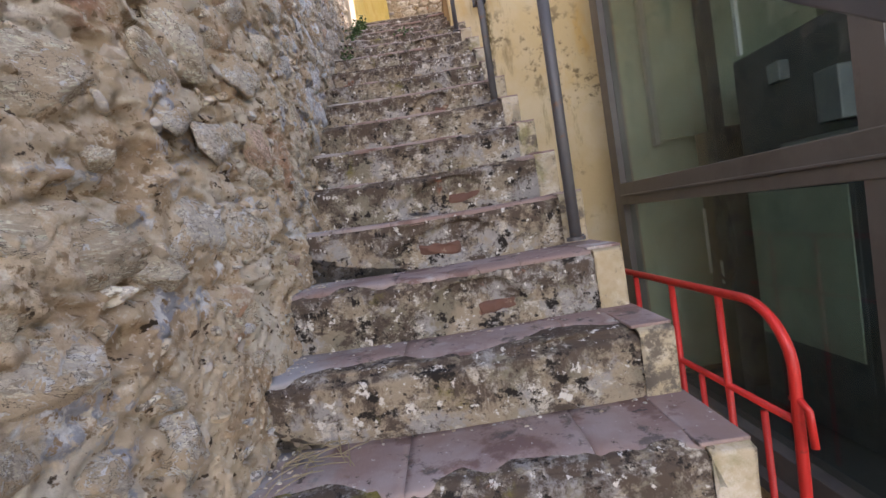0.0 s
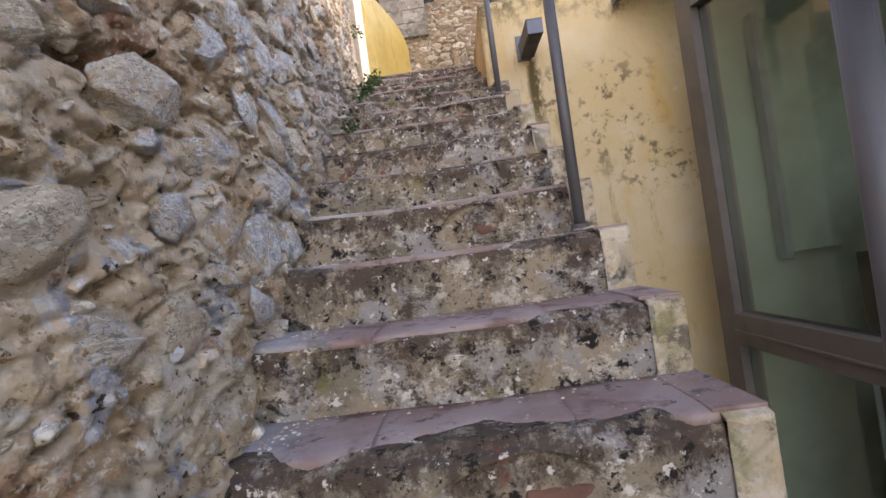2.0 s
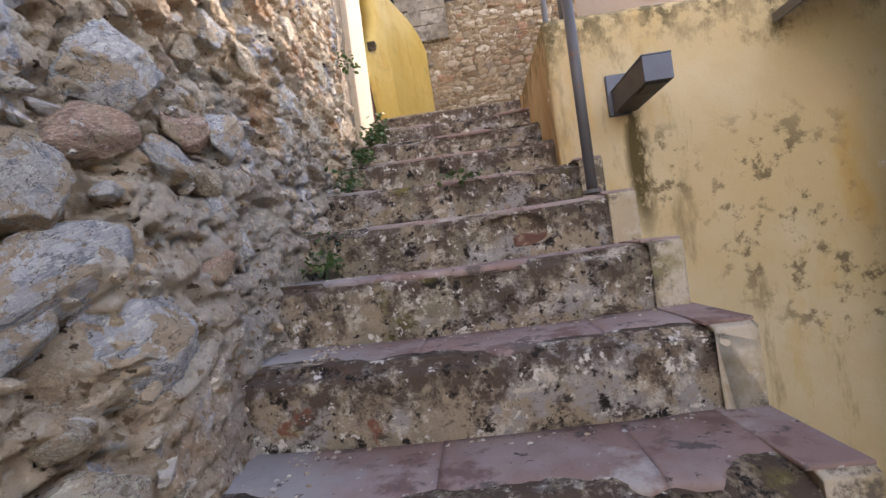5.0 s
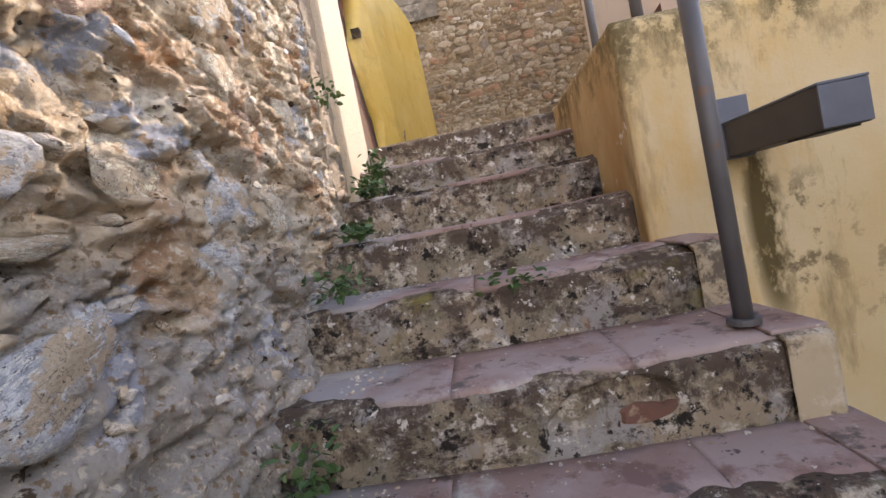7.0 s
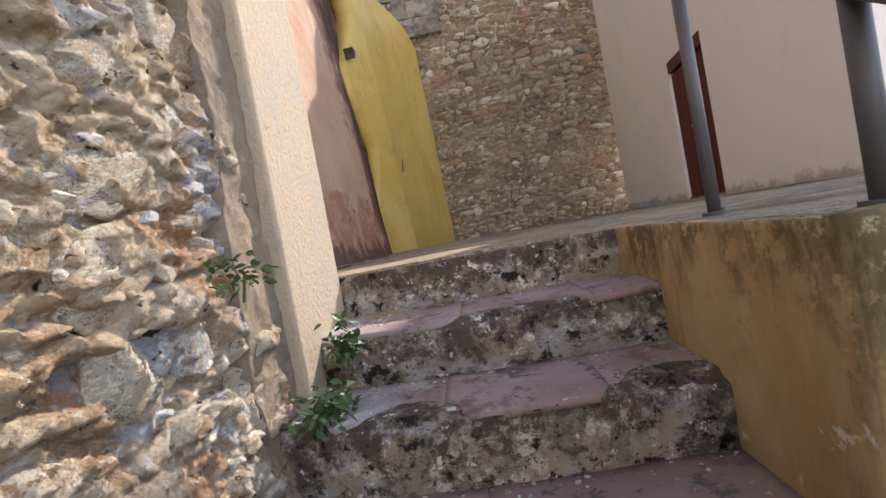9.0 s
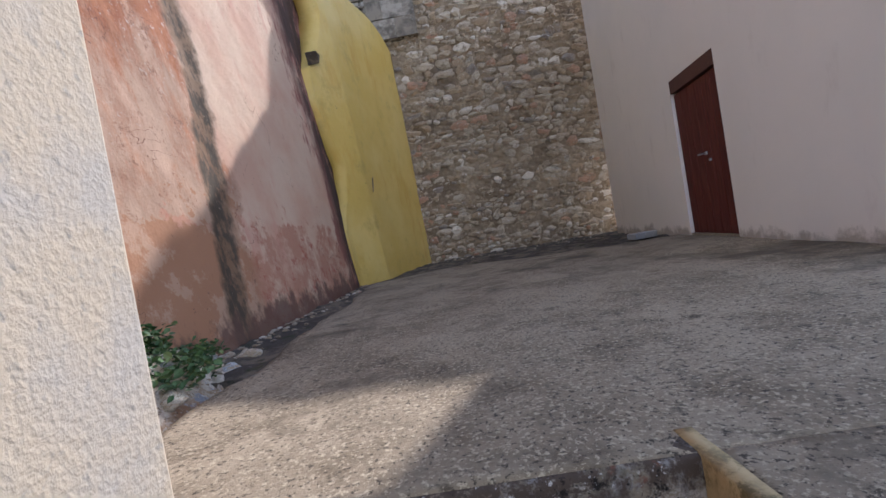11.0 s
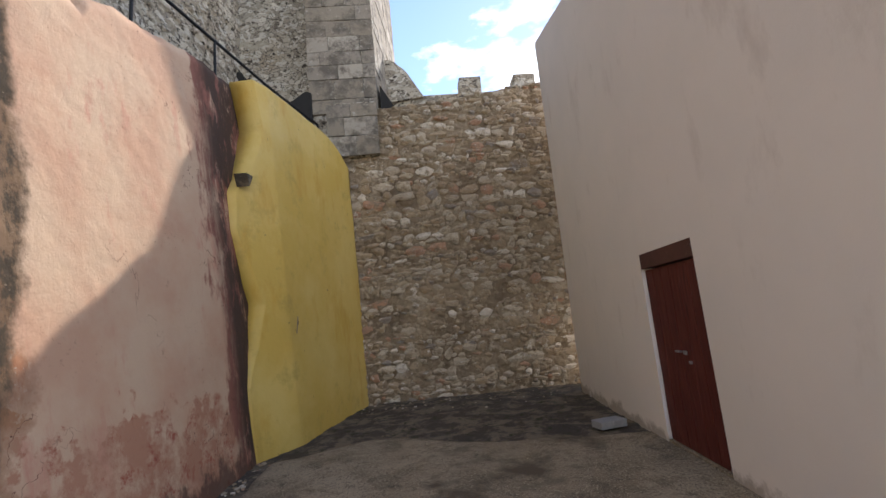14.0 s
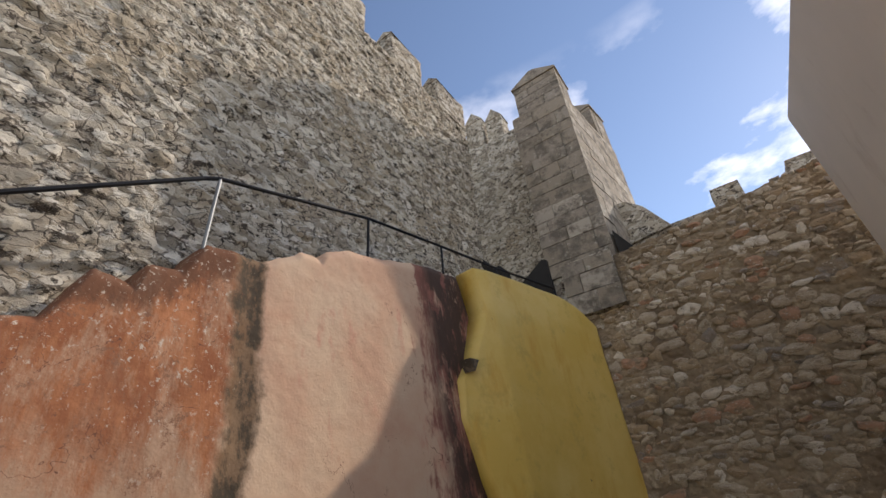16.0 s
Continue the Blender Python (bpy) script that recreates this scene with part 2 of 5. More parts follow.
def ochre_plaster(name, base, pale, stain, orange):
    n = Nodes(name, 0.9, spec=0.2)
    n.paint(base)
    n.paint(pale, n.span(n.noise(1.4, 6), 0.42, 0.66))
    n.paint(orange, n.span(n.noise(2.1, 7, 0.65, stretch=(1, 1, 0.4), shift=(5, 2, 7)), 0.54, 0.72))
    spots = n.span(n.noise(9.0, 9, 0.72, shift=(2, 7, 3)), 0.53, 0.60)
    area = n.span(n.noise(1.1, 3, 0.5, shift=(4, 2, 2.6)), 0.56, 0.66)
    x, z = n.axis(0), n.axis(2)

    def blot(cx, cz, rx, rz):
        dx = n.maths("MULTIPLY", n.maths("SUBTRACT", x, cx), 1 / rx)
        dz = n.maths("MULTIPLY", n.maths("SUBTRACT", z, cz), 1 / rz)
        d = n.maths("ADD", n.maths("MULTIPLY", dx, dx), n.maths("MULTIPLY", dz, dz))
        return n.span(d, 1.2, 0.3)
    for cx, cz, rx, rz in ((1.62, 3.75, 0.42, 0.62), (1.05, 4.05, 0.20, 0.25), (1.95, 3.3, 0.5, 0.3)):
        area = n.maths("MAXIMUM", area, blot(cx, cz, rx, rz))
    n.paint(stain, n.maths("MULTIPLY", n.maths("MULTIPLY", spots, area), 0.85))
    run = n.maths("MULTIPLY", blot(0.93, 4.12, 0.075, 0.42), n.span(n.noise(9.0, 9, 0.7, stretch=(1, 1, 0.5), shift=(1, 2, 1)), 0.40, 0.52))
    n.paint((0.10, 0.075, 0.03), run)
    n.paint((0.54, 0.39, 0.21), n.maths("MULTIPLY", blot(1.98, 4.38, 0.16, 0.12), n.span(n.noise(6.0, 7), 0.42, 0.46)))
    n.paint(tuple(0.55 * c for c in base), n.span(n.noise(4.0, 9, 0.7, stretch=(1, 1, 0.25), shift=(1, 1, 9)), 0.56, 0.68))
    rim = n.span(n.maths("ADD", z, n.span(n.noise(5.0, 10, 0.75, stretch=(1, 1, 0.4), shift=(1, 2, 8)), 0.3, 0.7, (-0.30, 0.30))), 4.70, 5.00)
    n.paint((0.15, 0.115, 0.055), n.maths("MULTIPLY", rim, n.span(n.noise(11.0, 10, 0.74, shift=(3, 2, 8)), 0.44, 0.52)))
    n.paint((0.60, 0.555, 0.47), n.span(n.noise(5.0, 10, 0.72, shift=(6, 2, 3)), 0.66, 0.69))
    n.bump(n.noise(7.0, 8, 0.6), 0.4, 0.02).bump(n.noise(80.0, 4), 0.25, 0.004)
    return n.done()


def cheek_plaster():
    n = Nodes("cream_lime_plaster", 0.9, spec=0.2)
    n.paint((0.43, 0.35, 0.235))
    n.paint((0.52, 0.455, 0.35), n.span(n.noise(4.0, 10, 0.75), 0.48, 0.56))
    n.paint((0.34, 0.26, 0.14), n.span(n.noise(3.0, 8, 0.7, shift=(3, 3, 3)), 0.52, 0.68))
    n.paint((0.14, 0.115, 0.085), n.span(n.noise(5.0, 12, 0.78, shift=(7, 1, 3)), 0.515, 0.58))
    n.paint((0.24, 0.215, 0.10), n.span(n.noise(2.6, 9, 0.7, shift=(2, 9, 3)), 0.56, 0.66))
    n.bump(n.noise(18.0, 8, 0.7), 0.5, 0.012)
    return n.done()


def pilaster_plaster():
    n = Nodes("rough_cream_render", 0.92, spec=0.2)
    n.paint((0.50, 0.405, 0.285))
    n.paint((0.45, 0.39, 0.31), n.span(n.noise(3.0, 6), 0.45, 0.65))
    n.paint((0.34, 0.30, 0.24), n.span(n.noise(30.0, 5, shift=(2, 2, 2)), 0.58, 0.72))
    n.bump(n.noise(45.0, 5, 0.6), 0.7, 0.01)
    return n.done()


def rough_render():
    n = Nodes("grey_brown_rough_render", 0.95, spec=0.12)
    n.paint((0.30, 0.235, 0.165))
    n.paint((0.22, 0.18, 0.14), n.span(n.noise(5.0, 8), 0.46, 0.64))
    n.paint((0.40, 0.33, 0.24), n.span(n.noise(11.0, 6, shift=(3, 1, 1)), 0.56, 0.70))
    n.bump(n.noise(30.0, 8, 0.7), 0.7, 0.02)
    return n.done()


def pink_plaster():
    n = Nodes("faded_pink_orange_limewash", 0.92, spec=0.15)
    y, z = n.axis(1), n.axis(2)
    wob = n.span(n.noise(1.6, 7, 0.65), 0.3, 0.7, (-0.22, 0.22))
    yw = n.maths("ADD", y, wob)
    n.paint((0.555, 0.345, 0.23))
    n.paint((0.60, 0.43, 0.295), n.span(n.noise(0.9, 5, shift=(1, 2, 3)), 0.40, 0.60))
    n.paint((0.54, 0.27, 0.19), n.span(n.noise(2.2, 9, 0.72, stretch=(1, 1, 0.30), shift=(3, 3, 1)), 0.57, 0.70))
    # orange, streaked part
    left = n.span(yw, 9.95, 9.75)
    drips = n.span(n.noise(1.5, 9, 0.68, stretch=(1, 1.5, 0.28), shift=(2, 5, 4)), 0.36, 0.54)
    high = n.span(n.maths("ADD", z, n.span(n.noise(1.3, 7, 0.65, shift=(8, 8, 1)), 0.3, 0.7, (-1.5, 1.5))), 6.3, 8.3)
    n.paint((0.44, 0.30, 0.20), left)
    n.paint((0.36, 0.15, 0.072), n.maths("MULTIPLY", left, n.span(n.maths("ADD", z, n.span(n.noise(2.2, 10, 0.75, stretch=(1, 1.5, 0.4), shift=(4, 8, 1)), 0.3, 0.7, (-1.1, 1.1))), 7.3, 8.1)))
    n.paint((0.28, 0.105, 0.050), n.maths("MULTIPLY", left, n.maths("MULTIPLY", drips, n.span(high, 0, 1, (0.22, 1.0)))))
    n.paint((0.47, 0.20, 0.095), n.maths("MULTIPLY", left, n.maths("MULTIPLY", n.span(n.noise(3.0, 9, 0.7, stretch=(1, 1.5, 0.35), shift=(7, 5, 4)), 0.50, 0.62), high)))
    n.paint((0.50, 0.33, 0.22), n.maths("MULTIPLY", left, n.span(n.noise(2.2, 12, 0.76, stretch=(1, 1.3, 0.45), shift=(5, 1, 5)), 0.50, 0.64)))
    n.paint((0.25, 0.13, 0.08), n.maths("MULTIPLY", left, n.span(n.noise(5.0, 12, 0.82, shift=(2, 1, 8)), 0.56, 0.61)))
    top = n.span(n.maths("ADD", n.maths("SUBTRACT", z, n.span(y, 8.0, 11.0, (8.25, 10.1))), n.span(n.noise(3.0, 10, 0.72, stretch=(1, 1, 0.5), shift=(2, 6, 6)), 0.3, 0.7, (-0.35, 0.35))), -0.18, 0.10)
    n.paint((0.13, 0.065, 0.040), n.maths("MULTIPLY", left, n.maths("MULTIPLY", top, 0.8)))
    # bare damp patches near the foot
    foot = n.span(n.maths("ADD", z, n.span(n.noise(2.4, 8, 0.65, shift=(1, 9, 2)), 0.3, 0.7, (-0.55, 0.55))), 6.05, 5.95)
    n.paint((0.45, 0.235, 0.15), n.maths("MULTIPLY", foot, n.span(n.noise(1.9, 11, 0.74, shift=(3, 3, 3)), 0.40, 0.52)))
    n.paint((0.36, 0.11, 0.07), n.maths("MULTIPLY", foot, n.span(n.noise(4.5, 11, 0.78, shift=(6, 3, 1)), 0.53, 0.63)))
    n.paint((0.56, 0.47, 0.37), n.maths("MULTIPLY", n.maths("MULTIPLY", left, high), n.span(n.noise(17.0, 8, 0.74, shift=(3, 4, 9)), 0.585, 0.62)))
    low = n.maths("MULTIPLY", left, n.span(n.maths("ADD", z, n.span(n.noise(2.6, 9, 0.7, shift=(1, 9, 5)), 0.3, 0.7, (-0.35, 0.35))), 6.16, 6.11))
    n.paint((0.36, 0.185, 0.10), low)
    n.paint((0.44, 0.275, 0.175), n.maths("MULTIPLY", low, n.span(n.noise(1.7, 10, 0.72, shift=(7, 3, 5)), 0.50, 0.55)))
    # dark weathered seam, leaning a little
    yc = n.maths("SUBTRACT", y, n.span(z, 5.2, 7.6, (9.36, 9.99)))
    ys = n.maths("ADD", yc, n.span(n.noise(3.0, 8, 0.65, shift=(1, 1, 6)), 0.3, 0.7, (-0.06, 0.06)))
    seam = n.maths("MULTIPLY", n.span(ys, -0.22, -0.12), n.span(ys, 0.19, 0.10))
    n.paint((0.185, 0.115, 0.065), n.maths("MULTIPLY", seam, 0.9))
    n.paint((0.085, 0.065, 0.045), n.maths("MULTIPLY", seam, n.span(n.noise(7.0, 10, 0.74, stretch=(1, 1, 0.5)), 0.44, 0.55)))
    n.paint((0.36, 0.28, 0.19), n.maths("MULTIPLY", seam, n.span(n.noise(26.0, 7, 0.7), 0.64, 0.69)))
    n.paint((0.20, 0.10, 0.065), n.maths("MULTIPLY", n.span(n.noise(16.0, 10, 0.8, shift=(9, 9, 2)), 0.60, 0.66), n.span(n.noise(1.2, 5, shift=(2, 9, 2)), 0.48, 0.60)))
    band = n.span(n.maths("ADD", y, n.span(n.noise(2.2, 8, 0.65, stretch=(1, 1, 0.45), shift=(2, 2, 8)), 0.3, 0.7, (-0.34, 0.34))), 12.52, 12.64)
    n.paint((0.29, 0.125, 0.09), n.maths("MULTIPLY", band, n.span(n.noise(2.6, 9, 0.7, stretch=(1, 1.6, 0.3), shift=(9, 2, 8)), 0.40, 0.52)))
    n.paint((0.085, 0.055, 0.042), n.maths("MULTIPLY", n.span(y, 12.60, 12.95), n.span(n.noise(2.6, 11, 0.74, stretch=(1, 1, 0.45), shift=(4, 4, 4)), 0.40, 0.50)))
    damp = n.span(n.maths("ADD", z, n.span(n.noise(3.2, 10, 0.72, stretch=(1, 1, 0.6), shift=(5, 9, 9)), 0.3, 0.7, (-0.30, 0.30))), 5.24, 5.08)
    n.paint((0.13, 0.075, 0.055), n.maths("MULTIPLY", damp, 0.85))
    crack = n.maths("ABSOLUTE", n.maths("SUBTRACT", n.noise(1.3, 5, 0.6, shift=(8, 6, 1), distort=0.5), 0.5))
    n.paint((0.16, 0.075, 0.05), n.maths("MULTIPLY", n.span(crack, 0.0030, 0.0008), n.span(n.noise(0.8, 3, shift=(4, 1, 6)), 0.50, 0.55)))
    n.bump(n.noise(4.0, 9, 0.65), 0.5, 0.03).bump(n.noise(40.0, 6), 0.4, 0.008)
    return n.done()


def yellow_paint():
    n = Nodes("glossy_yellow_wall_paint", 0.55, spec=0.4)
    n.paint((0.60, 0.405, 0.085))
    n.paint((0.66, 0.48, 0.14), n.span(n.noise(0.9, 5), 0.42, 0.64))
    n.paint((0.54, 0.31, 0.04), n.span(n.noise(2.0, 7, stretch=(1, 1, 0.4), shift=(4, 1, 1)), 0.55, 0.72))
    n.paint((0.20, 0.16, 0.04), n.span(n.noise(9.0, 8, 0.7, shift=(2, 2, 7)), 0.70, 0.78))
    n.paint((0.45, 0.315, 0.07), n.span(n.noise(1.6, 11, 0.74, shift=(7, 2, 7)), 0.54, 0.70))
    n.paint((0.16, 0.13, 0.045), n.span(n.noise(7.0, 10, 0.72, shift=(2, 5, 7)), 0.655, 0.69))
    n.bump(n.noise(2.2, 5), 0.5, 0.05).bump(n.noise(30.0, 5), 0.12, 0.006)
    return n.done()


def white_render():
    n = Nodes("off_white_house_render", 0.9, spec=0.2)
    n.paint((0.82, 0.745, 0.675))
    n.paint((0.78, 0.715, 0.65), n.span(n.noise(0.7, 5), 0.4, 0.65))
    n.paint((0.66, 0.58, 0.51), n.span(n.noise(1.7, 8, 0.65, stretch=(1, 1, 0.4), shift=(3, 3, 1)), 0.58, 0.75))
    z = n.axis(2)
    foot = n.span(n.maths("ADD", z, n.span(n.noise(3.0, 8, 0.7), 0.3, 0.7, (-0.12, 0.12))), 5.09, 5.0)
    n.paint((0.34, 0.28, 0.22), n.maths("MULTIPLY", foot, 0.75))
    n.bump(n.noise(3.0, 6), 0.25, 0.02).bump(n.noise(70.0, 4), 0.2, 0.004)
    return n.done()


def old_concrete():
    n = Nodes("dirty_old_concrete", 0.93, spec=0.15)
    n.paint((0.265, 0.208, 0.138))
    n.paint((0.337, 0.267, 0.181), n.span(n.noise(1.1, 7, 0.65), 0.45, 0.62))
    n.paint((0.158, 0.120, 0.077), n.span(n.noise(1.9, 10, 0.74, shift=(3, 1, 2)), 0.48, 0.62))
    n.paint((0.087, 0.069, 0.047), n.span(n.noise(4.0, 11, 0.78, shift=(7, 3, 2)), 0.56, 0.65))
    n.paint((0.47, 0.385, 0.262), n.span(n.noise(58.0, 8, 0.72, shift=(2, 1, 1)), 0.535, 0.60))
    n.paint((0.076, 0.061, 0.043), n.span(n.noise(46.0, 8, 0.72, shift=(8, 4, 1)), 0.555, 0.60))
    n.paint((0.12, 0.092, 0.06), n.span(n.noise(0.8, 9, 0.7, shift=(1, 4, 1)), 0.53, 0.64))
    n.bump(n.noise(48.0, 9, 0.75), 0.6, 0.009).bump(n.noise(3.0, 6), 0.3, 0.02)
    return n.done()


def moss_dirt():
    n = Nodes("damp_dark_earth", 0.95, spec=0.12)
    n.paint((0.085, 0.070, 0.055))
    n.paint((0.19, 0.15, 0.105), n.span(n.noise(2.2, 10, 0.72), 0.47, 0.56))
    n.paint((0.055, 0.058, 0.030), n.span(n.noise(7.0, 7, shift=(3, 3, 1)), 0.55, 0.68))
    n.paint((0.26, 0.23, 0.19), n.span(n.noise(22.0, 7, 0.7, shift=(1, 3, 1)), 0.62, 0.72))
    n.bump(n.noise(25.0, 8, 0.7), 0.8, 0.02)
    return n.done()


def castle_rubble():
    n = Nodes("weathered_castle_rubble", 0.95, spec=0.12)
    st = (1, 0.8, 1.5)
    whole = n.vec
    warp = n.t.nodes.new("ShaderNodeTexNoise")
    warp.inputs["Scale"].default_value, warp.inputs["Detail"].default_value = 2.5, 5.0
    n.link(whole, warp.inputs["Vector"])
    add = n.t.nodes.new("ShaderNodeVectorMath")
    add.operation = "MULTIPLY_ADD"
    add.inputs[1].default_value = (0.5, 0.5, 0.5)
    n.link(warp.outputs["Color"], add.inputs[0])
    n.link(whole, add.inputs[2])
    n.vec = add.outputs[0]
    tone = n.voronoi(5.2, st, out="Color")
    joint = n.voronoi(5.2, st, feature="DISTANCE_TO_EDGE")
    n.vec = whole
    sep = n.t.nodes.new("ShaderNodeSeparateColor")
    n.link(tone, sep.inputs[0])
    n.paint(n.ramp(sep.outputs[0], [(0.0, (0.28, 0.24, 0.185)), (0.35, (0.41, 0.36, 0.28)), (0.7, (0.51, 0.455, 0.36)), (1.0, (0.68, 0.63, 0.53))]))
    n.paint((0.40, 0.335, 0.245), n.span(n.noise(0.7, 6, shift=(1, 4, 2)), 0.52, 0.64))
    n.paint((0.15, 0.125, 0.10), n.maths("MULTIPLY", n.span(joint, 0.07, 0.02), n.span(n.noise(2.6, 6, 0.62, shift=(1, 1, 5)), 0.40, 0.50)))
    n.paint((0.56, 0.52, 0.44), n.span(n.noise(4.2, 9, 0.7, stretch=st), 0.54, 0.575))
    n.paint((0.085, 0.070, 0.055), n.span(n.noise(5.4, 9, 0.7, stretch=st, shift=(3, 2, 5)), 0.57, 0.60))
    n.paint((0.028, 0.024, 0.020), n.span(n.noise(9.0, 8, 0.68, stretch=st, shift=(6, 2, 3)), 0.60, 0.63))
    n.bump(n.noise(6.0, 10, 0.72, stretch=st), 0.6, 0.09).bump(n.span(joint, 0.0, 0.08), 0.5, 0.05).bump(n.noise(26.0, 7, 0.7), 0.5, 0.025)
    return n.done()


def ashlar():
    n = Nodes("grey_limestone_ashlar", 0.92, spec=0.15)
    r = n.per_object()
    n.paint(n.ramp(r, [(0.0, (0.28, 0.24, 0.185)), (0.35, (0.34, 0.29, 0.225)), (0.7, (0.30, 0.26, 0.21)), (1.0, (0.46, 0.41, 0.335))]))
    n.paint((0.15, 0.13, 0.105), n.span(n.noise(2.0, 11, 0.75), 0.47, 0.60))
    n.paint((0.50, 0.46, 0.39), n.span(n.noise(7.0, 8, 0.7, shift=(2, 2, 2)), 0.58, 0.70))
    n.bump(n.noise(12.0, 9, 0.7), 0.6, 0.03)
    return n.done()


def plain(name, color, rough=0.5, metal=0.0, spec=0.4, wear=None, wear_scale=14.0, bump=0.15):
    n = Nodes(name, rough, metal, spec)
    n.paint(color)
    n.paint(tuple(0.78 * c for c in color), n.span(n.noise(3.0, 6), 0.45, 0.65))
    if wear:
        n.paint(wear, n.span(n.noise(wear_scale, 8, 0.7, shift=(3, 1, 5)), 0.60, 0.68))
    n.bump(n.noise(60.0, 5), bump, 0.003)
    return n.done()


def dark_wood():
    n = Nodes("oxblood_painted_wood", 0.6, spec=0.3)
    n.paint((0.095, 0.018, 0.014))
    n.paint((0.13, 0.030, 0.022), n.span(n.noise(6.0, 6, stretch=(3, 3, 0.3)), 0.45, 0.62))
    n.paint((0.05, 0.012, 0.010), n.span(n.noise(18.0, 6, stretch=(3, 3, 0.2), shift=(2, 1, 1)), 0.55, 0.68))
    n.bump(n.noise(24.0, 6, stretch=(3, 3, 0.2)), 0.4, 0.006)
    return n.done()


def leaf_green():
    n = Nodes("ivy_leaf_green", 0.55, spec=0.35)
    r = n.per_object(True)
    n.paint(n.ramp(r, [(0.0, (0.035, 0.075, 0.022)), (0.4, (0.055, 0.11, 0.032)), (0.8, (0.085, 0.14, 0.045)), (1.0, (0.13, 0.17, 0.05))]))
    n.b.inputs["Subsurface Weight"].default_value = 0.0
    return n.done()


def clear_glass():
    n = Nodes("grey_green_glass", 0.03, spec=0.5)
    n.b.inputs["Base Color"].default_value = (0.62, 0.74, 0.70, 1)
    n.b.inputs["Transmission Weight"].default_value = 1.0
    n.b.inputs["IOR"].default_value = 1.45
    return n.mat


MAT = dict(
    mortar=rubble_mortar(), field_i=field_stone("stone_bits", [(0.0, (0.50, 0.40, 0.275)), (0.4, (0.58, 0.52, 0.44)), (0.7, (0.52, 0.52, 0.52)), (1.0, (0.65, 0.57, 0.45))], 0.5, 0.4, True),
    grey_stone=field_stone("blue_grey_limestone", [(0.0, (0.56, 0.565, 0.57)), (0.5, (0.62, 0.605, 0.58)), (1.0, (0.66, 0.62, 0.55))], 0.68, 0.95),
    pale_stone=field_stone("pale_weathered_stone", [(0.0, (0.59, 0.50, 0.385)), (0.5, (0.62, 0.565, 0.48)), (1.0, (0.66, 0.575, 0.45))], 0.75, 0.85),
    tan_stone=field_stone("tan_field_stone", [(0.0, (0.59, 0.475, 0.33)), (0.5, (0.63, 0.54, 0.41)), (1.0, (0.68, 0.59, 0.45))], 0.6, 0.5),
    red_stone=field_stone("reddish_field_stone", [(0.0, (0.55, 0.37, 0.265)), (1.0, (0.62, 0.46, 0.345))], 0.55, 0.4),
    wstone=wall_stone("rubble_wall_stone"), wstone_i=wall_stone("rubble_wall_stones_far", True), bed=wall_bed("rubble_wall_mortar"),
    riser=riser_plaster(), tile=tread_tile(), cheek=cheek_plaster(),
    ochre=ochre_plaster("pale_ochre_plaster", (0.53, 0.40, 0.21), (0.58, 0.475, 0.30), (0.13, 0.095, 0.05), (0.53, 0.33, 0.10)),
    ochre_deep=ochre_plaster("deep_ochre_plaster", (0.43, 0.31, 0.155), (0.49, 0.385, 0.23), (0.10, 0.075, 0.04), (0.36, 0.22, 0.09)),
    pilaster=pilaster_plaster(), render_b=rough_render(), pink=pink_plaster(), yellow=yellow_paint(), white=white_render(),
    concrete=old_concrete(), dirt=moss_dirt(), castle=castle_rubble(), ashlar=ashlar(), wood=dark_wood(), leaf=leaf_green(), glass=clear_glass(),
    post=plain("grey_painted_steel", (0.115, 0.112, 0.115), 0.5, 0.2, wear=(0.16, 0.10, 0.07)),
    frame=plain("brown_grey_aluminium", (0.145, 0.128, 0.112), 0.45, 0.3, wear=(0.13, 0.11, 0.095)),
    red=plain("red_painted_steel", (0.58, 0.030, 0.022), 0.4, 0.0, wear=(0.30, 0.03, 0.02)),
    lamp_box=plain("dark_grey_lamp_metal", (0.085, 0.080, 0.082), 0.55, 0.3),
    # lamp metal again, skylight on its top and end put into the colour
    lamp_skylit=plain("skylit_lamp_metal", (0.135, 0.145, 0.17), 0.5, 0.3),
    black=plain("black_plastic", (0.012, 0.012, 0.013), 0.5),
    steel=plain("galvanised_steel", (0.35, 0.36, 0.37), 0.35, 0.8),
    iron=plain("dark_wrought_iron", (0.018, 0.018, 0.020), 0.5, 0.6),
    lintel=plain("brown_painted_lintel", (0.105, 0.042, 0.030), 0.7, wear=(0.16, 0.08, 0.06)),
    green=plain("pale_green_wall_paint", (0.27, 0.32, 0.25), 0.7, bump=0.1),
    grey_metal=plain("machine_grey_paint", (0.20, 0.215, 0.22), 0.5, 0.2),
    dark_floor=plain("dark_workshop_floor", (0.06, 0.065, 0.07), 0.7),
    brick=plain("worn_terracotta_brick", (0.165, 0.085, 0.060), 0.95, wear=(0.38, 0.29, 0.20), wear_scale=9.0, bump=0.6),
    block=plain("grey_cement_block", (0.30, 0.29, 0.28), 0.9, wear=(0.40, 0.38, 0.35), bump=0.5),
    # pale tone of the reflections on the hoist
    pale_glint=plain("pale_reflection_grey", (0.55, 0.57, 0.56), 0.4, 0.1),
    # shade inside openings and cracks, put into the colour
    shadow_hole=plain("hollow_shade", (0.03, 0.028, 0.026), 0.95),
    straw=plain("dry_straw", (0.34, 0.27, 0.15), 0.9),
)


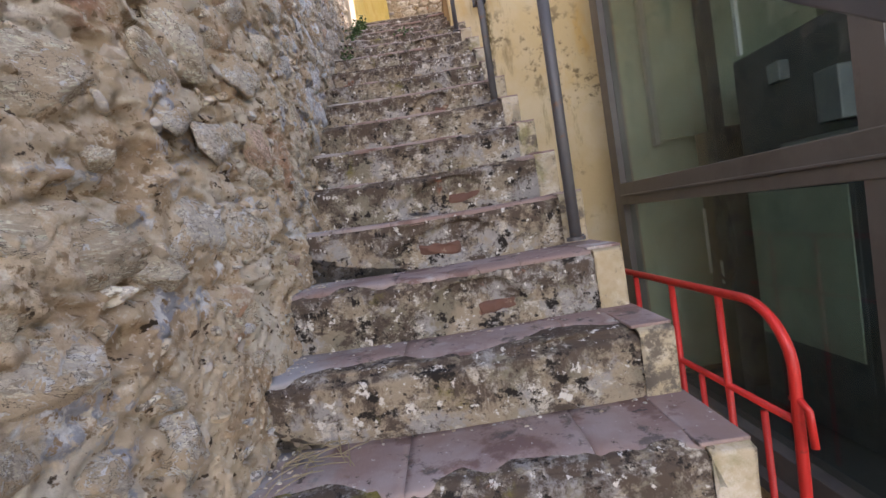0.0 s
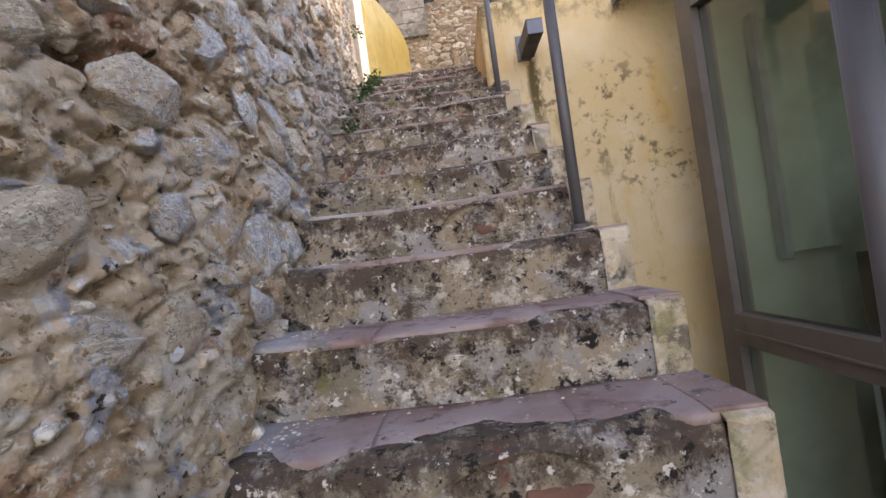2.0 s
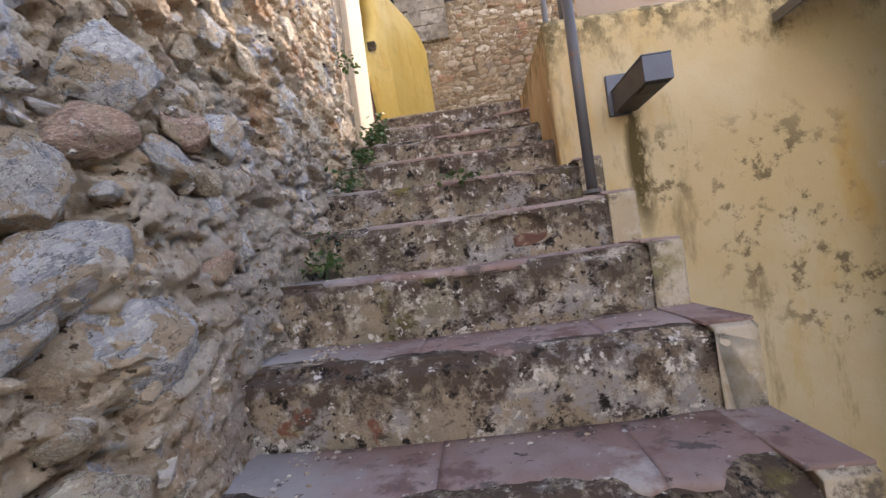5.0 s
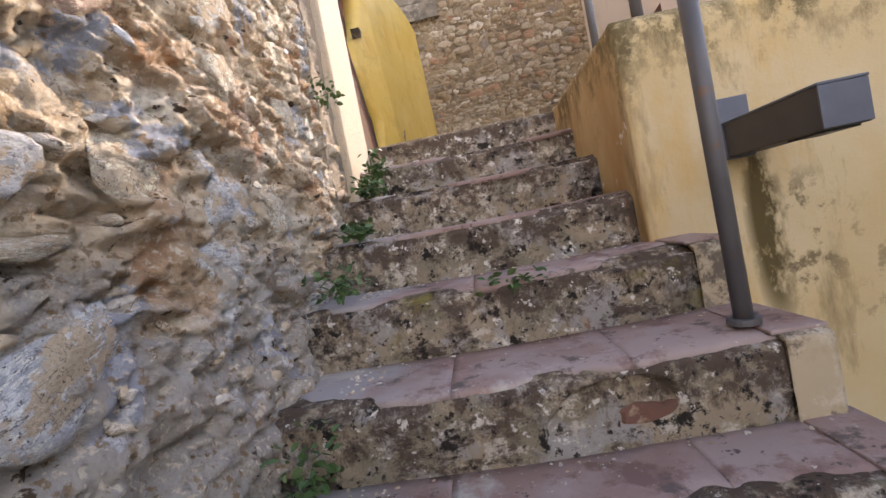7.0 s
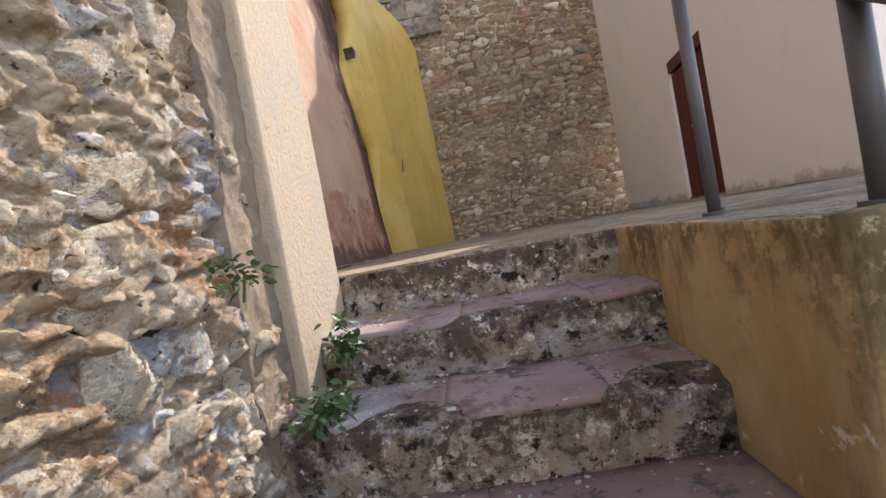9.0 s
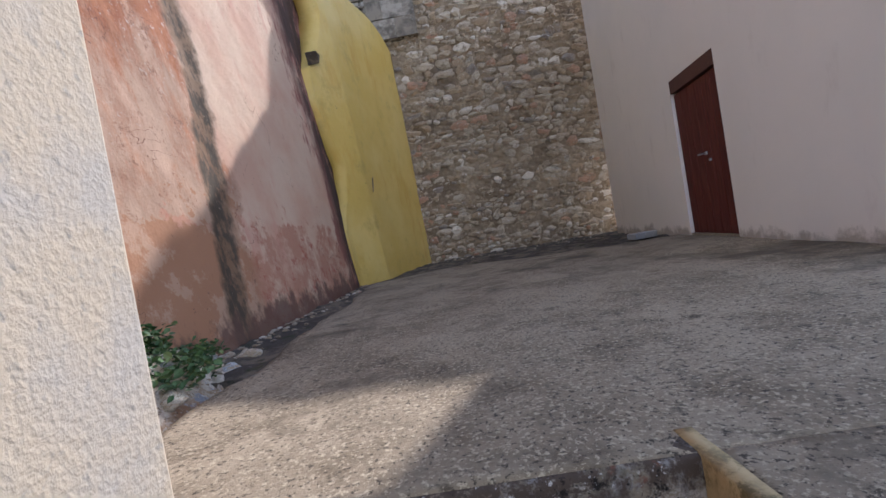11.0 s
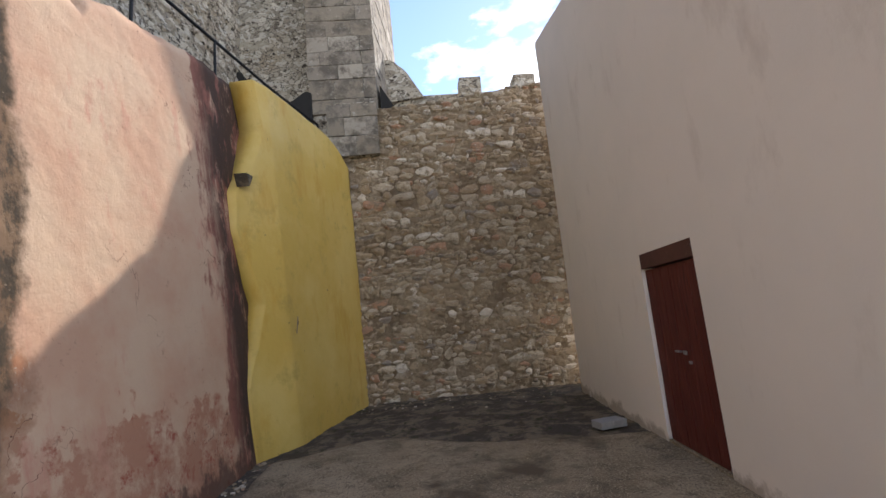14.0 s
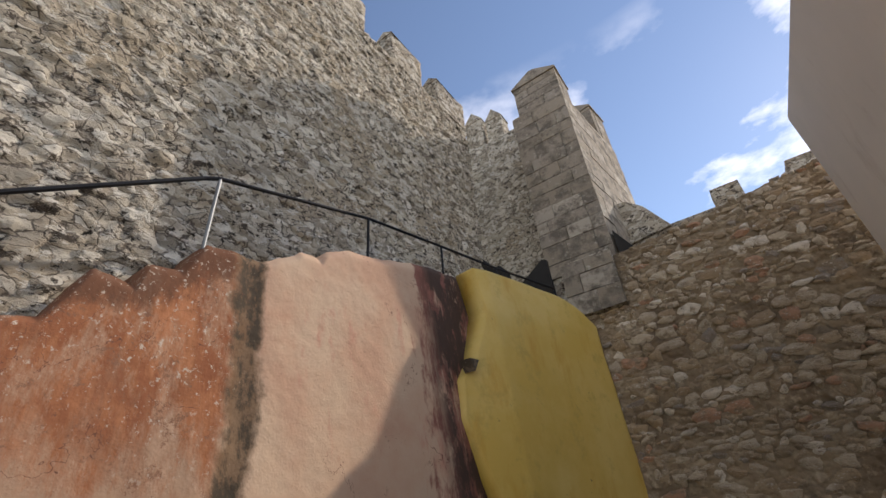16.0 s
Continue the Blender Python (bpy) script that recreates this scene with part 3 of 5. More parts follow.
# ---------------------------------------------------------------- mesh helpers
def lattice(ix, iy, iz, seed):
    h = (ix * 374761393 + iy * 668265263 + iz * 2147483647 + seed * 974634777) & 0xFFFFFFFF
    h = ((h ^ (h >> 13)) * 1274126177) & 0xFFFFFFFF
    return ((h ^ (h >> 16)) & 0xFFFF) / 65535.0


def vnoise(x, y, z, seed=0):
    """Smooth value noise on arrays, 0 to 1."""
    x, y, z = np.broadcast_arrays(*(np.asarray(v, float) for v in (x, y, z)))
    x0, y0, z0 = np.floor(x).astype(np.int64), np.floor(y).astype(np.int64), np.floor(z).astype(np.int64)
    fx, fy, fz = x - x0, y - y0, z - z0
    fx, fy, fz = (f * f * (3 - 2 * f) for f in (fx, fy, fz))
    out = 0
    for dx in (0, 1):
        for dy in (0, 1):
            for dz in (0, 1):
                wgt = (fx if dx else 1 - fx) * (fy if dy else 1 - fy) * (fz if dz else 1 - fz)
                out = out + wgt * lattice(x0 + dx, y0 + dy, z0 + dz, seed)
    return out


def fbm(x, y, z, octaves=4, seed=0, gain=0.5):
    out, amp, tot = 0, 1.0, 0.0
    for k in range(octaves):
        out = out + amp * vnoise(np.asarray(x) * 2 ** k, np.asarray(y) * 2 ** k, np.asarray(z) * 2 ** k, seed + k)
        tot += amp
        amp *= gain
    return out / tot - 0.5


def mesh_object(name, verts, faces, material, parent=None, label="", smooth=False):
    me = bpy.data.meshes.new(name)
    me.from_pydata([tuple(v) for v in verts], [], [tuple(f) for f in faces])
    me.materials.append(material)
    if smooth:
        me.polygons.foreach_set("use_smooth", [True] * len(me.polygons))
    me.update()
    ob = new(name, me)
    if parent is not None:
        ob.parent = parent
    if label:
        tagged(ob, label)
    return ob


def part(name, bm, material, parent=None, label="", smooth=False):
    """Link a bmesh as one mesh object."""
    me = bpy.data.meshes.new(name)
    bmesh.ops.recalc_face_normals(bm, faces=bm.faces)
    if smooth:
        for f in bm.faces:
            f.smooth = True
    bm.to_mesh(me)
    bm.free()
    me.materials.append(material)
    ob = new(name, me)
    if parent is not None:
        ob.parent = parent
    if label:
        tagged(ob, label)
    return ob


def thing(name, label, category, at=(0, 0, 0), group="", kind=""):
    ob = new(name)
    ob.empty_display_size = 0.1
    ob.location = at
    return tagged(ob, label, category, group, kind)


def add_box(bm, lo, hi, bevel=0.0, m=None):
    size = Vector(hi) - Vector(lo)
    mid = (Vector(hi) + Vector(lo)) / 2
    mat = Matrix.Translation(mid) @ Matrix.Diagonal((*size, 1))
    made = bmesh.ops.create_cube(bm, size=1.0, matrix=(m @ mat) if m else mat)["verts"]
    if bevel:
        edges = list({e for v in made for e in v.link_edges})
        bmesh.ops.bevel(bm, geom=edges, offset=bevel, segments=2, affect="EDGES", profile=0.5)
    return bm


def box(lo, hi, bevel=0.0, m=None):
    return add_box(bmesh.new(), lo, hi, bevel, m)


def add_prism(bm, poly, lo, hi, axis=2):
    """Extrude a polygon of 2D points along an axis."""
    def lift(p, h):
        v = list(p)
        v.insert(axis, h)
        return v
    a = [bm.verts.new(lift(p, lo)) for p in poly]
    b = [bm.verts.new(lift(p, hi)) for p in poly]
    bm.faces.new(a[::-1])
    bm.faces.new(b)
    for i in range(len(poly)):
        j = (i + 1) % len(poly)
        bm.faces.new((a[i], a[j], b[j], b[i]))
    return bm


def tube(points, radius, sides=14):
    """A round bar along points."""
    bm = bmesh.new()
    pts = [Vector(p) for p in points]
    rings = []
    for i, p in enumerate(pts):
        d = (pts[min(i + 1, len(pts) - 1)] - pts[max(i - 1, 0)]).normalized()
        side = d.cross(Vector((0.31, 0.17, 0.93)) if abs(d.z) < 0.9 else Vector((1, 0, 0))).normalized()
        up = d.cross(side)
        rings.append([bm.verts.new(p + radius * (math.cos(a) * side + math.sin(a) * up))
                      for a in (2 * math.pi * k / sides for k in range(sides))])
    for r0, r1 in zip(rings, rings[1:]):
        for k in range(sides):
            bm.faces.new((r0[k], r0[(k + 1) % sides], r1[(k + 1) % sides], r1[k]))
    bm.faces.new(rings[0][::-1])
    bm.faces.new(rings[-1])
    return bm


def sheet(name, fn, us, vs, back, material, parent=None, label="", smooth=True):
    """A thick wall: a displaced front sheet fn(u, v) -> x, y, z, closed by its rim moved by back."""
    U, V = np.meshgrid(np.asarray(us, float), np.asarray(vs, float), indexing="ij")
    x, y, z = fn(U, V)
    nu, nv = U.shape
    front = np.stack([x, y, z], -1).reshape(-1, 3)
    idx = np.arange(nu * nv).reshape(nu, nv)
    quads = np.stack([idx[:-1, :-1], idx[1:, :-1], idx[1:, 1:], idx[:-1, 1:]], -1).reshape(-1, 4).tolist()
    rim = list(idx[:, 0]) + list(idx[-1, 1:]) + list(idx[-2::-1, -1]) + list(idx[0, -2:0:-1])
    backs = front[rim] + np.asarray(back, float)
    base = nu * nv
    m = len(rim)
    for i in range(m):
        j = (i + 1) % m
        quads.append([rim[j], rim[i], base + i, base + j])
    quads.append([base + i for i in range(m)][::-1])
    ob = mesh_object(name, np.concatenate([front, backs]), quads, material, parent, label, smooth)
    return ob


def rock_mesh(name, material, seed, detail=3, rough=0.16):
    """One angular broken stone about one unit across."""
    bm = bmesh.new()
    bmesh.ops.create_icosphere(bm, subdivisions=detail, radius=0.5)
    rng = random.Random(seed)
    cuts = [(Vector((rng.uniform(-1, 1), rng.uniform(-1, 1), rng.uniform(-1, 1))).normalized(), rng.uniform(0.26, 0.42)) for _ in range(13)]
    cuts.append((Vector((1, rng.uniform(-0.25, 0.25), rng.uniform(-0.3, 0.3))).normalized(), 0.30))
    for v in bm.verts:
        p = v.co.copy()
        for nrm, dist in cuts:
            d = p.dot(nrm) - dist
            if d > 0:
                p -= nrm * d * 0.98
        q = p * 2.3 + Vector((seed * 3.1, seed * 1.7, 0.4))
        p *= 1 + rough * (0.9 * noise.noise(q) + 0.5 * noise.noise(q * 2.6) + 0.7 * (0.35 - abs(noise.noise(q * 4.5))) + 0.4 * (0.3 - abs(noise.noise(q * 9.5))))
        v.co = p
    me = bpy.data.meshes.new(name)
    bm.to_mesh(me)
    bm.free()
    me.materials.append(material)
    me.polygons.foreach_set("use_smooth", [True] * len(me.polygons))
    return me


def cells(a, c, size, squash, seed, tilt=1.0):
    """Relief of packed broken stones: each cell is a tilted facet, with sunk joints between."""
    a, c = a / size, c / size * squash
    ia, ic = np.floor(a).astype(int), np.floor(c).astype(int)
    f1 = np.full(a.shape, 9.0)
    f2 = np.full(a.shape, 9.0)
    top = np.zeros(a.shape)
    for da in (-1, 0, 1):
        for dc in (-1, 0, 1):
            ja, jc = ia + da, ic + dc
            sa, sc = ja + 0.1 + 0.8 * lattice(ja, jc, 1, seed), jc + 0.1 + 0.8 * lattice(ja, jc, 2, seed)
            d = np.hypot(a - sa, c - sc)
            level = lattice(ja, jc, 3, seed) + tilt * ((a - sa) * (lattice(ja, jc, 4, seed) - 0.5) + (c - sc) * (lattice(ja, jc, 5, seed) - 0.65))
            closer = d < f1
            f2 = np.where(closer, f1, np.minimum(f2, d))
            top = np.where(closer, level, top)
            f1 = np.where(closer, d, f1)
    return top * np.clip((f2 - f1) / 0.16, 0, 1) ** 0.6


def leaves(name, centre, spread, count, size, parent, seed, label="", stems=True):
    """A clump of small pointed leaves."""
    rng = random.Random(seed)
    verts, faces = [], []
    for _ in range(count):
        c = Vector(centre) + Vector((max(-1.7, min(1.7, rng.gauss(0, 1))) * spread[0], max(-1.7, min(1.7, rng.gauss(0, 1))) * spread[1], min(1.8, abs(rng.gauss(0, 1))) * spread[2]))
        s = size * rng.uniform(0.6, 1.4)
        m = Euler((rng.uniform(-0.9, 0.9), rng.uniform(-0.9, 0.9), rng.uniform(0, 6.28))).to_matrix()
        b = len(verts)
        for px, py, pz in ((0, 0, 0), (0.32, 0.35, 0.06), (0.26, 0.75, 0.04), (0, 1.05, -0.08), (-0.26, 0.75, 0.04), (-0.32, 0.35, 0.06), (0, 0.5, -0.05)):
            verts.append(c + m @ Vector((px, py, pz)) * s)
        faces += [(b, b + 1, b + 6), (b + 1, b + 2, b + 6), (b + 2, b + 3, b + 6), (b + 3, b + 4, b + 6), (b + 4, b + 5, b + 6), (b + 5, b, b + 6)]
    return mesh_object(name, verts, faces, MAT["leaf"], parent, label)


# ---------------------------------------------------------------- ground and terrace
TERRACE = 4.97
ground = part("ground", box((-150, -150, -0.9), (150, 150, -0.4)), MAT["concrete"])
tagged(ground, "weathered grey concrete ground below the stairs", "ground", kind="structure")


def pink_x(y, z):
    k = 13.28 - y
    return -1.66 - 0.05 * k - (z - 5) * (0.09 + 0.02 * k)


# steps: front edge y and tread height
STEPS = [(0.06, 0.49), (0.40, 0.735), (0.73, 0.98), (1.06, 1.22), (1.395, 1.46), (1.72, 1.71), (2.09, 1.96), (2.43, 2.21), (2.77, 2.46),
         (3.11, 2.715), (3.46, 2.966), (3.79, 3.21), (4.13, 3.45), (4.47, 3.69), (4.77, 3.91), (5.12, 4.13), (5.48, 4.35), (5.855, 4.57),
         (6.21, 4.775)]
TOP_Y = 6.62


def terrace_top(u, v):
    v = v + np.clip((v - 12.3) / 0.6, 0, 1) * (0.9 * np.exp(-((u + 0.1) / 1.1) ** 2) - 0.15 - 0.12 * np.clip(u - 2, 0, 2)) + 0.06 * fbm(u * 3, 1, 0, 3, 77) * (v > 12.8)
    u = u + np.clip((-0.95 - u) / 0.35, 0, 1) * (0.34 * fbm(v * 1.1, 3, 0, 4, 78) - 0.02) * np.clip((v - 7.0) / 0.8, 0, 1)
    z = TERRACE + 0.035 * fbm(u * 0.7, v * 0.7, 0, 3, 5) + 0.008 * fbm(u * 6, v * 6, 0, 3, 9)
    return u, v, z


terrace = thing("terrace", "uneven dirty grey-brown concrete courtyard terrace", "terrace", kind="structure")
sheet("slab", terrace_top, np.linspace(-1.32, 3.6, 110), np.linspace(TOP_Y + 0.012, 12.9, 150), (0, 0, -0.05), MAT["concrete"], terrace)
sheet("slab", terrace_top, np.linspace(0.55, 3.6, 70), np.linspace(5.41, TOP_Y + 0.012, 34), (0, 0, -0.05), MAT["concrete"], terrace)


def strip_top(u, v):
    rim = np.maximum(np.clip((-1.0 - u) / 0.3, 0, 1), np.clip((v - 12.5) / 0.5, 0, 1))
    clods = 0.05 * np.clip(fbm(u * 4, v * 4, 2, 4, 14) + 0.05, 0, 1) + 0.03 * cells(u, v, 0.12, 1.2, 15) * vnoise(u * 3, v * 3, 0, 16)
    return u, v, TERRACE - 0.035 + 0.06 * fbm(u * 2, v * 2, 0, 4, 12) + 0.02 * fbm(u * 9, v * 9, 0, 3, 2) + rim * clods


drain = sheet("damp_strip", strip_top, np.linspace(-2.4, 4.4, 150), np.linspace(8.2, 17.2, 190), (0, 0, -0.4), MAT["dirt"], terrace, "dark damp earth and moss along the walls")
part("terrace_fill", box((0.85, 5.75, -0.5), (4.5, 17, 4.40)), MAT["concrete"], terrace)
# ---------------------------------------------------------------- staircase
stairs = thing("staircase", "steep old plastered steps with worn reddish treads and lichen-stained risers", "stairs", kind="structure")
BRICK_PATCH = {5: (0.10, 0.22), 6: (0.02, 0.26), 7: (0.06, 0.22), 10: (0.10, 0.14), 14: (0.12, 0.16)}


def step_right(y):
    return float(np.interp(y, [1.0, 3.4, 4.3, 4.9], [0.66, 0.595, 0.60, 0.55])) if y < 5.2 else 0.517


def settle(ob, at):
    """Move a mesh's origin without moving the mesh."""
    ob.data.transform(Matrix.Translation(-Vector(at)))
    ob.location = at


def build_step(k):
    y0, z1 = STEPS[k]
    z0 = STEPS[k - 1][1] if k else z1 - 0.24
    y1 = STEPS[k + 1][0] if k + 1 < len(STEPS) else TOP_Y
    xr, xl = step_right(y0), -0.80
    rise = z1 - z0
    patch = BRICK_PATCH.get(k)

    def profile(u, v):
        # v 0..1 up the riser, 1..1.25 over the edge, 1.25..2 back along the tread
        up = np.clip(v, 0, 1)
        over = np.clip(v - 1, 0, 1)
        sag = -0.014 * np.cos((u + 0.05) * 2.2) * np.clip(v, 0, 1)
        chip = np.clip(fbm(u * 2.6, k * 7.3, 0, 5, 31) + 0.06, 0, 1) * 0.30
        y = y0 + 0.012 * (1 - up) + over * (y1 + 0.05 - y0)
        y = y + 0.022 * fbm(u * 3.5, k * 3.1, v * 2.5, 4, 3) + 0.010 * fbm(u * 14, k * 5.1, v * 9, 3, 8)
        edge = np.exp(-((v - 1.0) / 0.10) ** 2)
        y = y + edge * (0.012 + chip * 0.45)
        hollow = np.exp(-((v - 0.80) / 0.16) ** 2) * np.clip(fbm(u * 2.4, k * 2.9, 1, 3, 17) * 2.2 - 0.1, 0, 1)
        y = y + 0.05 * hollow
        if patch:
            r = ((u - patch[0]) / patch[1]) ** 2 + ((v - 0.45 - 0.12 * np.sin(u * 9)) / 0.30) ** 2
            y = y + 0.034 * np.clip(1.35 - r, 0, 0.35) / 0.35 * (v < 1)
        z = z0 - 0.03 + (rise + 0.03) * up + sag - 0.020 * edge - 0.010 * over
        z = z + (v > 1) * 0.008 * fbm(u * 8, y * 8, k, 3, 4)
        return u, y, z

    us = np.linspace(xl, xr, 90)
    vs = np.concatenate([np.linspace(0, 0.75, 16), np.linspace(0.79, 1.12, 16), np.linspace(1.2, 2, 10)])
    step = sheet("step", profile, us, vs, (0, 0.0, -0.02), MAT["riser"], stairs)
    settle(step, (0, y0, z1))
    # tiles lie on the core, with ragged front edges
    joints = [xl + 0.02]
    rng = random.Random(100 + k)
    x = xl + 0.02
    while True:
        x += rng.uniform(0.46, 0.62)
        if x > xr - 0.2:
            break
        joints.append(x)
    joints.append(xr - 0.004)
    for a, b in zip(joints, joints[1:]):
        def top(u, v, a=a, b=b):
            wear = np.clip(fbm(u * 2.6, k * 7.3, 0, 5, 31) + 0.04, 0, 1) * 0.55 + 0.016
            wear = wear + 0.035 * np.clip(fbm(u * 14, k * 3.0, 0, 3, 41), 0, 1)
            fy = y0 + wear
            y = fy + v * (y1 + 0.035 - fy)
            sag = -0.014 * np.cos((u + 0.05) * 2.2)
            z = z1 + sag + 0.004 + 0.005 * fbm(u * 5, y * 5, k, 3, 21)
            z = z - 0.012 * np.exp(-v / 0.06)
            return u, y, z
        sheet("tread_tile", top, np.linspace(a + 0.0006, b - 0.0006, 24), np.array([0, 0.03, 0.07, 0.14, 0.25, 0.4, 0.6, 0.8, 1.0]), (0, 0, -0.022), MAT["tile"], stairs)
    if patch:
        n_b = max(1, int(patch[1] * 2 / 0.25))
        for row in range(1):
            for i in range(n_b + row - 1 or 1):
                cx = patch[0] + (i - (n_b + row - 2) / 2) * 0.25
                cz = z0 + rise * 0.45 + (row - 0.5) * 0.075
                tilt = Matrix.Translation((cx, y0 + 0.08, cz)) @ pose(0, 0, 0, rng.uniform(-4, 4), rng.uniform(-5, 5), rng.uniform(-4, 4))
                bm = box((-rng.uniform(0.07, 0.11), -0.050, -0.028), (rng.uniform(0.07, 0.11), 0.05, 0.028), 0.012)
                bmesh.ops.subdivide_edges(bm, edges=[e for e in bm.edges if e.calc_length() > 0.03], cuts=4, use_grid_fill=True)
                for v in bm.verts:
                    v.co += Vector((noise.noise(v.co * 30 + Vector((k, i, 0))), noise.noise(v.co * 30 + Vector((0, k, 9))), noise.noise(v.co * 30 + Vector((5, 0, k))))) * 0.014
                bm.transform(tilt)
                part("brick", bm, MAT["brick"], stairs)
    # plastered cheek at the open end
    if y0 < 5.2:
        yb = y1 + (0.03 if k + 1 < len(STEPS) and STEPS[k + 1][0] < 5.2 else 0.22)

        def cheek(u, v):
            # wraps front, top and outer side
            front = np.clip(v, 0, 1)
            x = xr - 0.012 + 0.115 * u
            y = y0 - 0.006 + (v - 1).clip(0, 1) * (yb - y0) + 0.012 * fbm(x * 9, v * 4, k * 3.3, 3, 6)
            z = z0 - 0.25 + (rise + 0.25) * front - 0.012 * np.exp(-((v - 1) / 0.06) ** 2) + 0.006 * fbm(x * 9, y * 9, k, 3, 14)
            return x, y, z
        sheet("cheek", cheek, np.linspace(0, 1, 10), np.concatenate([np.linspace(0, 0.9, 12), [0.95, 0.98, 1, 1.02, 1.06], np.linspace(1.15, 2, 8)]), (0, 0, -0.01), MAT["cheek"], stairs)
        side = bmesh.new()
        add_prism(side, [(y0 + 0.004, -0.45), (yb - 0.002, -0.45), (yb - 0.002, z1 - 0.012), (y0 + 0.004, z1 - 0.012)], xr + 0.005, xr + 0.098, axis=0)
        part("cheek_wall", side, MAT["cheek"], stairs)
        slab = box((xr - 0.03, y0 + 0.016, z1 - 0.006), (xr + 0.108, yb, z1 + 0.006), 0.004)
        part("tread_edge", slab, MAT["tile"], stairs)


for k in range(len(STEPS)):
    build_step(k)
# the top riser, below the terrace edge
def top_riser(u, v):
    z = 4.745 + v * (TERRACE + 0.004 - 4.745) - 0.008 * (v > 0.97)
    return u, TOP_Y + 0.015 * fbm(u * 4, v * 3, 0, 4, 3) + 0.012 * (v > 0.97), z
settle(sheet("top_step", top_riser, np.linspace(-0.80, 0.517, 60), np.linspace(0, 1, 16), (0, 0.16, 0), MAT["riser"], stairs), (0, TOP_Y, TERRACE))

# ---------------------------------------------------------------- rough stone wall beside the stairs

def stair_line(y):
    return 0.49 + (np.asarray(y) - 0.06) * 0.683


def stair_z(y):
    return float(stair_line(y))


def left_base(y):
    return np.interp(y, [-1.5, 1.0, 2.0, 3.4, 6.2], [-0.64, -0.62, -0.60, -0.70, -0.745])


def ridge(x, y, z, octaves, seed):
    """Sharp creased noise, 0 to 1."""
    out, amp, tot = 0, 1.0, 0.0
    for k in range(octaves):
        out = out + amp * (1 - np.abs(2 * vnoise(x * 2.07 ** k, y * 2.07 ** k, z + 3.7 * k, seed + k) - 1))
        tot += amp
        amp *= 0.55
    return out / tot


# the larger stones of the wall: y, z, half length, half height, lean in degrees
GREY_LOW = [(1.42, 2.28, 0.14, 0.08, 10), (1.21, 1.98, 0.12, 0.09, -1), (1.49, 1.98, 0.17, 0.09, -1), (0.69, 1.75, 0.12, 0.07, -19),
            (0.96, 1.46, 0.12, 0.07, -28), (0.57, 1.64, 0.06, 0.04, -30), (0.75, 1.52, 0.06, 0.04, -31), (0.94, 1.6, 0.08, 0.04, -22),
            (1.21, 2.31, 0.09, 0.05, 14), (1.72, 2.87, 0.10, 0.06, 21), (1.71, 2.59, 0.17, 0.07, 12), (1.57, 2.33, 0.05, 0.04, -22),
            (2.07, 2.59, 0.16, 0.06, 1), (2.31, 3.15, 0.14, 0.07, 23)]
GREY_MID = [(2.66, 3.44, 0.16, 0.07, 21), (2.9, 3.65, 0.19, 0.10, 26), (2.97, 3.32, 0.12, 0.10, 12), (2.67, 3.1, 0.15, 0.09, 3),
            (3.08, 3.06, 0.21, 0.11, 1), (2.96, 2.78, 0.15, 0.13, -11), (2.61, 2.86, 0.15, 0.09, -11), (2.39, 2.86, 0.06, 0.05, -15),
            (3.31, 2.83, 0.15, 0.09, -7), (2.63, 2.7, 0.08, 0.035, -19), (2.86, 2.58, 0.13, 0.07, -21), (3.57, 3.77, 0.17, 0.07, 20),
            (3.18, 3.65, 0.15, 0.12, 8), (3.49, 3.69, 0.09, 0.06, 8), (3.77, 3.62, 0.22, 0.10, 3), (3.28, 3.37, 0.15, 0.06, -11)]
GREY_HIGH = [(3.55, 3.94, 0.10, 0.08, 19), (3.79, 4.22, 0.15, 0.09, 26), (4.26, 4.21, 0.14, 0.08, 20), (3.21, 3.14, 0.08, 0.04, -26),
             (4.21, 4.53, 0.08, 0.05, 14), (3.92, 4.04, 0.08, 0.04, -25), (4.23, 3.84, 0.10, 0.05, -28), (4.78, 4.33, 0.17, 0.07, 1),
             (5.64, 4.9, 0.07, 0.07, 2), (5.60, 4.48, 0.14, 0.07, -13), (4.86, 5.02, 0.03, 0.025, 13), (5.66, 5.42, 0.10, 0.09, 5),
             (5.72, 4.70, 0.09, 0.06, -20)]
TAN = [(0.8, 2.3, 0.13, 0.07, 19), (1.32, 2.58, 0.15, 0.10, 22), (0.79, 1.97, 0.18, 0.07, -2), (1.05, 1.89, 0.08, 0.04, -6),
       (1.32, 1.72, 0.16, 0.09, -12), (1.99, 2.8, 0.11, 0.08, 13), (1.95, 3.11, 0.09, 0.05, 28), (2.36, 2.59, 0.13, 0.06, 1),
       (3.24, 3.99, 0.20, 0.07, 27), (3.29, 3.83, 0.15, 0.045, 19), (3.2, 3.27, 0.11, 0.05, -18), (3.59, 3.35, 0.14, 0.08, -9),
       (3.38, 3.12, 0.13, 0.06, -23), (4.25, 4.40, 0.07, 0.022, 5), (4.08, 4.03, 0.06, 0.04, -20), (5.44, 5.3, 0.15, 0.07, 18),
       (5.46, 5.11, 0.14, 0.09, 11), (5.42, 4.87, 0.11, 0.09, 1), (4.84, 4.71, 0.08, 0.025, -9)]
RED = [(1.76, 2.31, 0.12, 0.09, -18), (1.62, 2.86, 0.06, 0.04, 23), (4.05, 4.16, 0.11, 0.06, 10), (3.70, 4.06, 0.10, 0.05, 15)]
